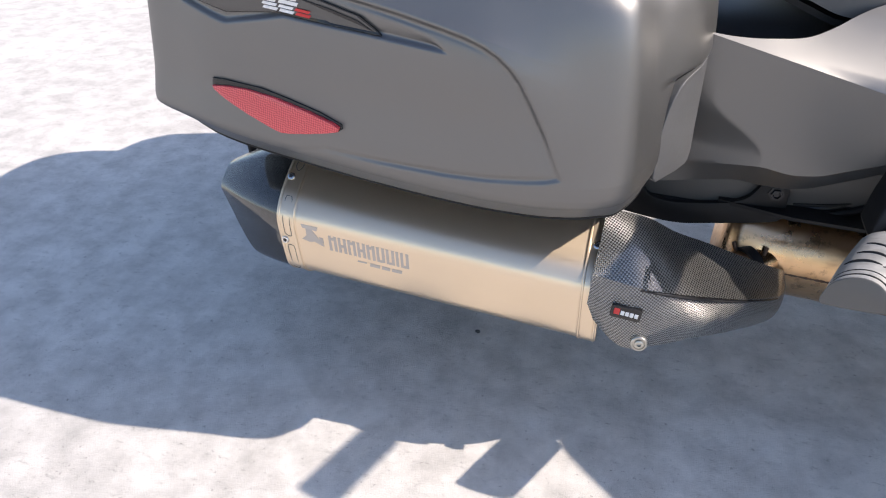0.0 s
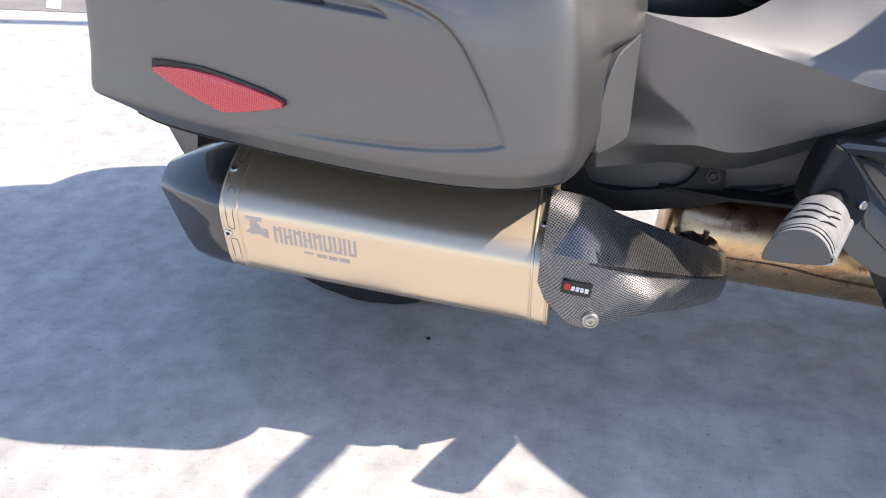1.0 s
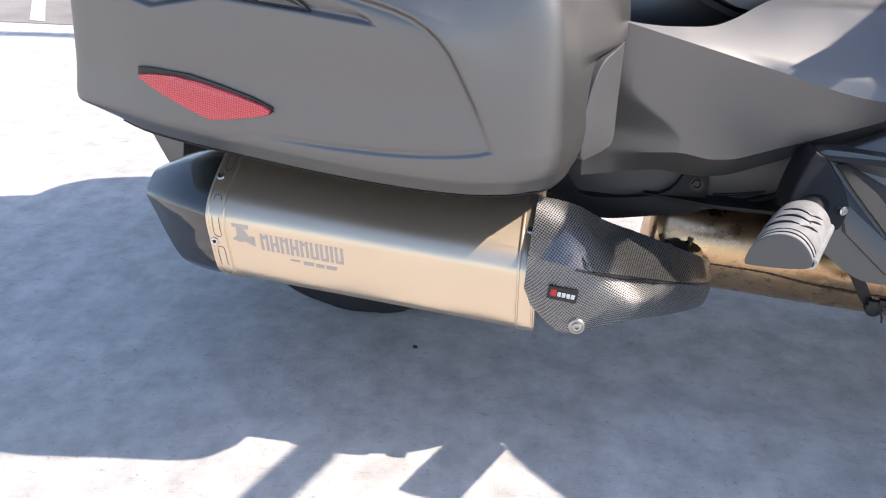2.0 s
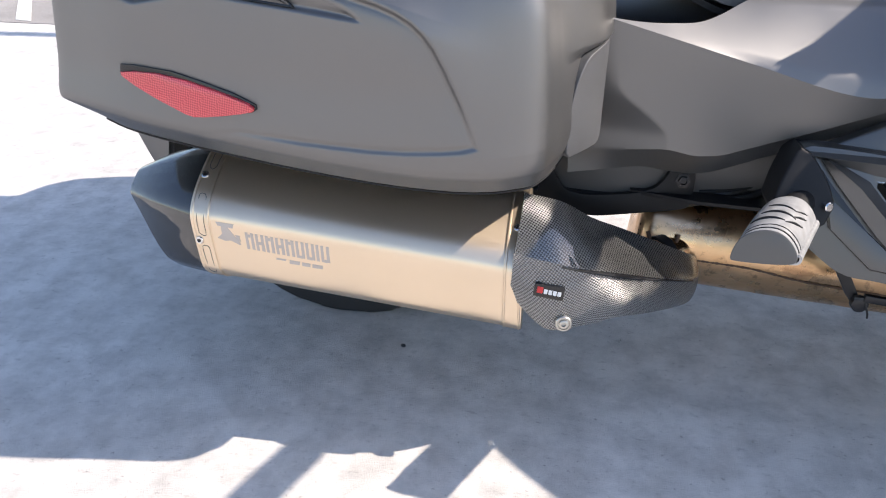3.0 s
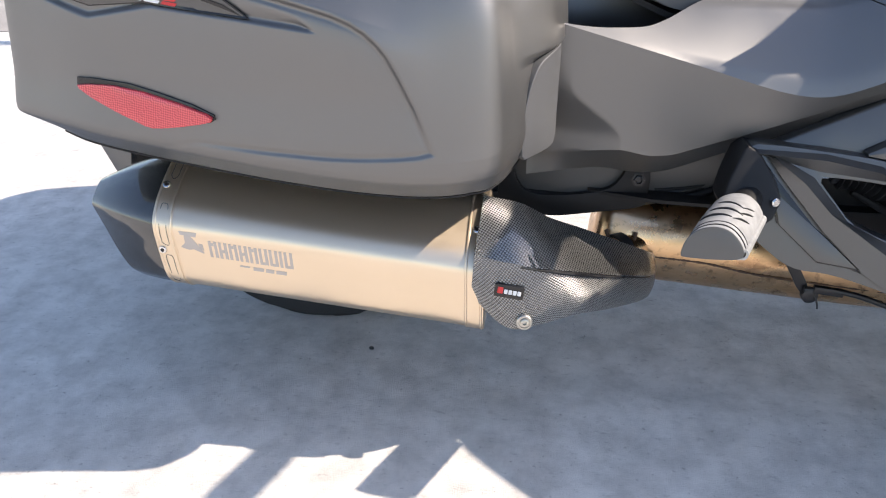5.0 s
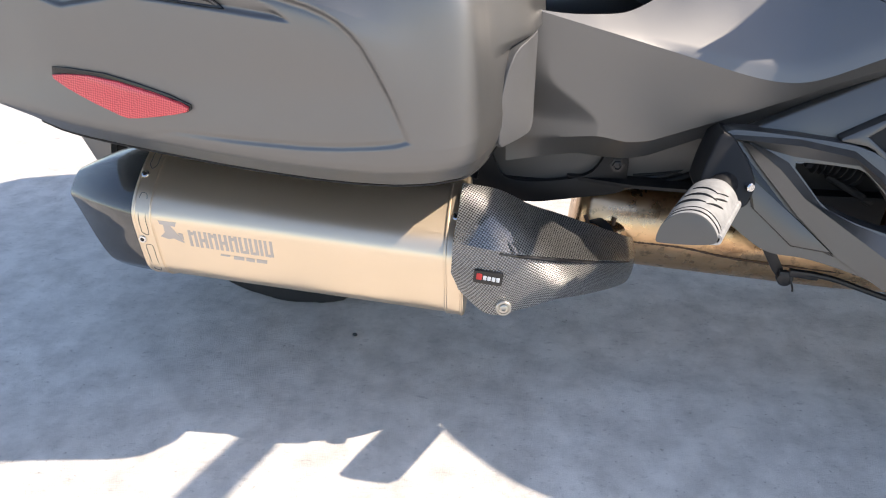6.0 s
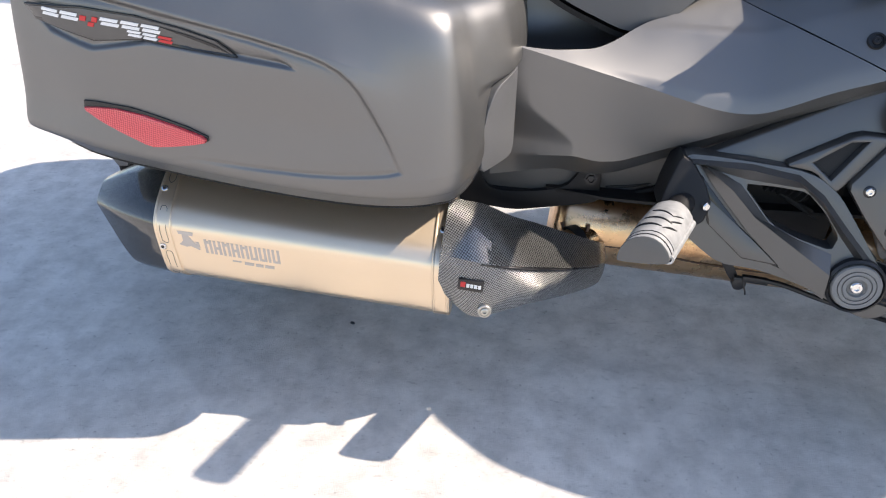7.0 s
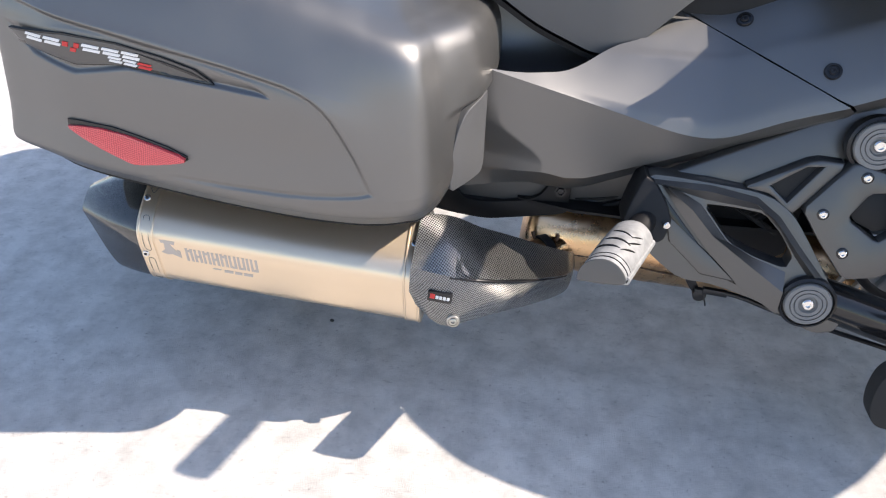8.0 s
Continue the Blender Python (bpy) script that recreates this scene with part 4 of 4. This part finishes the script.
# arm above, bolted plate, rubber-ringed mounts
UPPER_ARM = [(0.955, 0.458), (1.000, 0.480), (1.061, 0.509), (1.112, 0.506), (1.045, 0.426), (1.030, 0.420), (1.005, 0.450)]
UPPER_HOLE = [(0.999, 0.464), (1.049, 0.496), (1.074, 0.498), (1.029, 0.440)]
part("upper_arm", plate([rounded(UPPER_ARM, 1, 0.15), UPPER_HOLE], lambda a, b: arm_place(a, b, -0.004), 0.02, 0.004), ARM, bike, "grey upper strut")
part("strut_backing", plate([rounded(UPPER_ARM, 1, 0.15)], lambda a, b: arm_place(a, b, -0.016), 0.004, 0), PLASTIC, bike, "black backing of the upper strut")
BOLT_PLATE = [(1.052, 0.434), (1.090, 0.480), (1.118, 0.512), (1.170, 0.500), (1.230, 0.46), (1.240, 0.36), (1.188, 0.334), (1.138, 0.327), (1.088, 0.385)]
PLATE_HOLE = [(1.150, 0.466), (1.185, 0.470), (1.200, 0.44), (1.195, 0.405), (1.177, 0.392), (1.124, 0.425)]
bolt_plate = part("bolt_plate", plate([rounded(BOLT_PLATE, 1, 0.12), rounded(PLATE_HOLE, 1, 0.12)], lambda a, b: arm_place(a, b, 0.004), 0.018, 0.004), ARM, bike, "dark grey bolted plate")
part("plate_pad", plate([rounded([(1.135, 0.462), (1.175, 0.475), (1.20, 0.44), (1.19, 0.395), (1.125, 0.422)], 1)], lambda a, b: arm_place(a, b, -0.010), 0.01, 0.002), PLASTIC, bolt_plate)


def plate_screw(a, b):
    m = facing(arm_place(a, b, 0.004), (-0.1, -1, 0.2))
    w = part("screw_washer", lathe([(0.0095, -0.002), (0.0095, 0.001), (0.0075, 0.002)], m, 20), GLOSS, bolt_plate)
    part("screw", lathe([(0.0065, 0.001), (0.0065, 0.004), (0.0050, 0.0055), (0.0030, 0.0055), (0.0026, 0.0025)], m, 20), CHROME, w)


for a, b in ((1.084, 0.430), (1.127, 0.371), (1.1385, 0.491)):
    plate_screw(a, b)


def ring_mount(p, r, parent):
    m = facing(p, (-0.10, -1, 0.16))
    cup = part("mount_cup", lathe([(r * 1.24, -0.020), (r * 1.24, -0.001), (r * 1.12, 0.002), (r * 1.06, -0.003)], m, 48), SATIN, parent, "black cup")
    rings = [(r * 1.02, -0.004), (r * 1.02, 0.003), (r * 0.97, 0.0055), (r * 0.80, 0.0055), (r * 0.79, 0.0030), (r * 0.755, 0.0030), (r * 0.745, 0.0055), (r * 0.62, 0.0055), (r * 0.61, 0.0030), (r * 0.575, 0.0030), (r * 0.565, 0.0055), (r * 0.42, 0.0055), (r * 0.36, 0.0010), (r * 0.20, 0.0000)]
    part("mount_disc", lathe(rings, m, 48), DISC, cup, "ringed grey rubber disc")
    part("mount_screw", lathe([(r * 0.26, 0.000), (r * 0.26, 0.0045), (r * 0.21, 0.0065), (r * 0.13, 0.0065), (r * 0.11, 0.003)], m, 24), CHROME, cup, "bright screw")


ring_mount(arm_place(1.089, 0.287, 0.010), 0.0365, arm)
ring_mount(arm_place(1.145, 0.540, 0.004), 0.0370, bolt_plate)
part("frame_tube", tube([(1.095, 0.105, 0.285), (1.16, 0.100, 0.268), (1.26, 0.095, 0.238), (1.42, 0.09, 0.19)], 0.036, 28, 24), GLOSS, bike, "gloss black frame tube")
part("brake_rod", tube([(0.930, 0.150, 0.238), (1.00, 0.145, 0.236), (1.10, 0.135, 0.208), (1.30, 0.125, 0.158)], 0.0045, 10, 20), SATIN, bike, "thin black rod")
part("rod_fork", block((0.045, 0.010, 0.012), pose(0.965, 0.148, 0.238, 0, 6, 0), 0.002), SATIN, bike, "rod fork")
part("rod_lug", lathe([(0.012, -0.006), (0.012, 0.004), (0.008, 0.006), (0.003, 0.006)], facing((0.940, 0.150, 0.228), (0, -1, 0)), 20), SATIN, bike, "round lug")
part("lug_strap", plate([rounded([(0.880, 0.305), (0.900, 0.305), (0.948, 0.222), (0.934, 0.216)], 1)], lambda a, b: Vector((a, 0.155, b)), 0.006, 0.001), SATIN, bike, "steel strap")
part("lug_clip", tube([(0.944, 0.146, 0.236), (0.950, 0.140, 0.220), (0.953, 0.142, 0.210)], 0.0015, 8, 10), SATIN, bike)
boot = part("rubber_boot", tube([(0.955, 0.195, 0.404), (0.990, 0.195, 0.400), (1.025, 0.195, 0.385)], lambda f: 0.013 + 0.004 * math.sin(f * 44) + 0.004 * f, 18, 60), PLASTIC, bike, "ribbed black rubber boot")
part("cable_rod", tube([(0.915, 0.195, 0.404), (0.958, 0.195, 0.404)], 0.0035, 10, 6), CHROME, boot, "bright cable end")
part("boot_nut", lathe([(0.010, -0.006), (0.010, 0.006), (0.007, 0.008), (0.003, 0.008)], facing((0.952, 0.195, 0.404), (-1, 0, 0.05)), 6), SATIN, boot)
part("cylinder", tube([(0.93, 0.225, 0.432), (0.96, 0.222, 0.418), (0.99, 0.22, 0.405)], 0.007, 12, 10), CHROME, bike, "short bright cylinder")
part("brake_hose", tube([(0.99, 0.215, 0.375), (1.03, 0.20, 0.355), (1.06, 0.21, 0.335)], 0.006, 10, 14), PLASTIC, bike, "black hose")
part("inner_shield", plate([rounded([(0.90, 0.285), (1.09, 0.268), (1.10, 0.45), (0.90, 0.45)], 1, 0.1)], lambda a, b: Vector((a, 0.222, b)), 0.006, 0.001), PLASTIC, bike, "black shield behind the arm's window")
part("inner_frame", block((0.36, 0.02, 0.20), pose(1.06, 0.275, 0.40, 0, -16, 0), 0.006), PLASTIC, bike, "black inner frame plate")
engine = part("engine_case", plate([rounded([(1.17, 0.32), (1.24, 0.34), (1.36, 0.30), (1.38, 0.16), (1.30, 0.13), (1.22, 0.19)], 2)], lambda a, b: Vector((a, 0.235, b)), 0.12, 0.015, 3), CASTING, bike, "grey cast engine cover")
for k in range(5):
    part("casting_rib", block((0.010, 0.016, 0.085), pose(1.215 + 0.032 * k, 0.232, 0.245 - 0.010 * k, 0, 24, 0), 0.003), CASTING, engine)
for a, b in ((1.205, 0.290), (1.262, 0.302), (1.245, 0.200), (1.32, 0.275)):
    m = facing((a, 0.233, b), (0, -1, 0.1))
    part("case_bolt", lathe([(0.008, -0.002), (0.008, 0.004), (0.0065, 0.006), (0.003, 0.006)], m, 6), CHROME, engine)
part("side_hose", tube([(1.16, 0.20, 0.335), (1.20, 0.205, 0.29), (1.26, 0.20, 0.235), (1.36, 0.20, 0.20)], 0.008, 12, 20), PLASTIC, bike, "black hose beside the engine")
PEDAL = [(1.212, 0.150), (1.214, 0.205), (1.235, 0.225), (1.30, 0.225), (1.32, 0.15), (1.30, 0.09), (1.25, 0.086), (1.225, 0.105)]
part("brake_pedal", plate([rounded(PEDAL, 2)], lambda a, b: Vector((a, 0.0, b)), 0.03, 0.006, 3), RUBBER, bike, "black rubber brake pedal pad")

# ---- rear wheel and mudguard ----
def tyre_point(u, v):
    a, b = 2 * math.pi * u, 2 * math.pi * v
    c, s = math.cos(b), math.sin(b)
    r = 0.245 + 0.062 * math.copysign(abs(c) ** 0.22, c)
    w = 0.124 * math.copysign(abs(s) ** 0.22, s)
    groove = 0.006 if c > 0.5 and (abs(abs(w) - 0.05) < 0.008 or (int(u * 60) % 3 == 0 and abs(w) > 0.03)) else 0.0
    return Vector((0.10 + (r - groove) * math.cos(a), 0.462 + w, max(0.001, 0.301 + (r - groove) * math.sin(a))))


tyre = part("rear_tyre", sheet(tyre_point, 180, 56, True, True), RUBBER, bike, "wide black rear tyre", angle=50)
part("rear_rim", lathe([(0.02, -0.09), (0.19, -0.09), (0.195, -0.06), (0.17, 0.0), (0.195, 0.06), (0.19, 0.09), (0.02, 0.09)], facing((0.10, 0.47, 0.307), (0, -1, 0)), 40), GLOSS, tyre, "black wheel rim")
part("mudguard", sheet(lambda u, v: Vector((0.10 + 0.365 * math.cos(lerp(2.0, 3.25, u)), lerp(0.34, 0.60, v), 0.307 + 0.365 * math.sin(lerp(2.0, 3.25, u)))), 24, 6, thick=0.005), PLASTIC, bike, "black rear mudguard")
part("mudguard_flap", plate([rounded([(-0.30, 0.42), (-0.20, 0.44), (-0.225, 0.30), (-0.250, 0.30)], 1, 0.1)], lambda a, b: Vector((a, 0.31, b)), 0.02, 0.002), PAINT, bike, "grey mudguard side")

# ---- front and upper bodywork ----
def shell(outline, z0, z1, name, mat, label="", taper=0.9, far=0.94):
    cx = sum(p[0] for p in outline) / len(outline)
    ring = outline + [(x, far - y) for x, y in reversed(outline)]
    ring = rounded(ring, 2)
    bm = bmesh.new()
    low = [bm.verts.new((x, y, z0)) for x, y in ring]
    high = [bm.verts.new((lerp(cx, x, taper), lerp(0.47, y, taper), z1)) for x, y in ring]
    for k in range(len(ring)):
        bm.faces.new((low[k - 1], low[k], high[k], high[k - 1]))
    bm.faces.new(low)
    bm.faces.new(high)
    bmesh.ops.recalc_face_normals(bm, faces=bm.faces[:])
    bmesh.ops.bevel(bm, geom=[e for e in bm.edges if all(v in set(high) for v in e.verts)], offset=0.03, segments=3, profile=0.5, affect="EDGES")
    return part(name, bm, mat, bike, label)


shell([(1.19, 0.30), (1.19, 0.16), (1.205, 0.14), (1.24, 0.120), (1.262, 0.078), (1.33, 0.015), (1.40, -0.035), (1.55, -0.085), (1.80, -0.10), (2.05, 0.05), (2.22, 0.30)], 0.78, 0.86, "front_fairing", PAINT, "matte charcoal front fairing", 0.985, 0.84)
shell([(1.30, 0.25), (1.60, 0.12), (1.95, 0.15), (2.15, 0.32)], 0.30, 0.79, "front_body", PAINT, "matte charcoal nose body", 1.05)
shell([(0.60, 0.30), (1.00, 0.29), (1.30, 0.29)], 0.40, 0.80, "centre_body", PLASTIC, "black central frame covers", 1.0)
shell([(0.90, 0.39), (1.10, 0.34), (1.35, 0.33)], 0.78, 0.98, "tank", PAINT, "matte charcoal tank top", 0.8)
shell([(-0.30, 0.33), (0.10, 0.30), (0.60, 0.30)], 0.56, 0.80, "tail_body", PAINT, "matte charcoal tail", 0.95)
shell([(-0.245, 0.30), (-0.235, 0.18), (-0.17, 0.10), (-0.05, 0.06), (0.10, 0.08)], 0.80, 0.935, "tail_lid", PAINT, "matte charcoal rear lid", 0.94, 0.92)
# unseen plate added here, outlined to cast the shadow edge on the side panel
PANEL_SHADE = [(0.981, 0.1745), (1.042, 0.232), (1.034, 0.249), (0.992, 0.300), (0.985, 0.36), (1.05, 0.40), (1.24, 0.40), (1.24, 0.17), (1.20, 0.15), (1.150, 0.155), (1.114, 0.178), (1.093, 0.1832), (1.053, 0.1773)]
part("panel_shade_plate", plate([PANEL_SHADE], lambda a, b: Vector((a, b, 0.802)), 0.006, 0, along=(0, 0, -1)), PAINT, bike, "unseen charcoal plate added to cast the shadow on the side panel")
part("windscreen", sheet(lambda u, v: Vector((1.50 - 0.28 * v + 0.10 * (1 - (2 * u - 1) ** 2), lerp(0.205, 0.735, u), lerp(0.84, 1.02, v))), 20, 10, thick=0.004), SCREEN, bike, "dark tinted windscreen")
bars = part("handlebar", tube([(1.09, -0.083, 1.00), (1.15, 0.06, 1.01), (1.27, 0.25, 1.02), (1.30, 0.47, 1.02), (1.27, 0.69, 1.02), (1.15, 0.88, 1.01), (1.09, 1.023, 1.00)], lambda f: lerp(0.014, 0.023, smooth(0.14, 0.18, min(f, 1 - f))), 12, 60), SATIN, bike, "black handlebar")
for y in (0.12, 0.82):
    part("switch_housing", block((0.070, 0.14, 0.070), pose(1.165, y, 1.0), 0.016, 3), PLASTIC, bars, "black switch housing")
for p, q in (((1.090, -0.083, 1.0), (1.145, 0.045, 1.008)), ((1.090, 1.023, 1.0), (1.145, 0.895, 1.008))):
    part("grip", tube([p, tuple((a + b) / 2 for a, b in zip(p, q)), q], 0.026, 18, 6), RUBBER, bars, "thick black rubber grip")


def front_wheel(y):
    m = facing((1.80, y, 0.30), (0, -1, 0))
    w = part("front_tyre", lathe([(0.20, -0.07), (0.27, -0.075), (0.298, -0.05), (0.30, 0.0), (0.298, 0.05), (0.27, 0.075), (0.20, 0.07)], m, 48), RUBBER, bike, "black front tyre")
    part("front_rim", lathe([(0.03, -0.05), (0.205, -0.06), (0.19, 0.0), (0.205, 0.06), (0.03, 0.05)], m, 40), GLOSS, w)
    part("front_mudguard", sheet(lambda u, v: Vector((1.80 + 0.335 * math.cos(lerp(0.3, 2.8, u)), y + lerp(-0.10, 0.10, v), 0.30 + 0.335 * math.sin(lerp(0.3, 2.8, u)))), 24, 4, thick=0.005), PAINT, bike, "matte charcoal front mudguard")
    part("suspension_arm", tube([(1.62, 0.47 + (0.18 if y > 0.47 else -0.18), 0.30), (1.70, (y + 0.47) / 2, 0.29), (1.80, y, 0.30)], 0.018, 12, 10), SATIN, bike, "black suspension arm")


front_wheel(-0.16)
front_wheel(1.10)

# a lamp post by the road; only its shadow falls into view
lamp = new("street_lamp")
tagged(lamp, "tall slim grey steel lamp post beside the road", "street lamp")
part("post", tube([(1.6, 3.12, 0.0), (1.6, 3.12, 3.0), (1.6, 3.12, 6.0)], lambda f: lerp(0.07, 0.05, f), 20, 12), SATIN, lamp)
part("base_plate", block((0.28, 0.28, 0.03), pose(1.6, 3.12, 0.02), 0.006), SATIN, lamp)
part("lamp_head", block((0.16, 0.60, 0.09), pose(1.6, 3.35, 6.02), 0.02), SATIN, lamp)
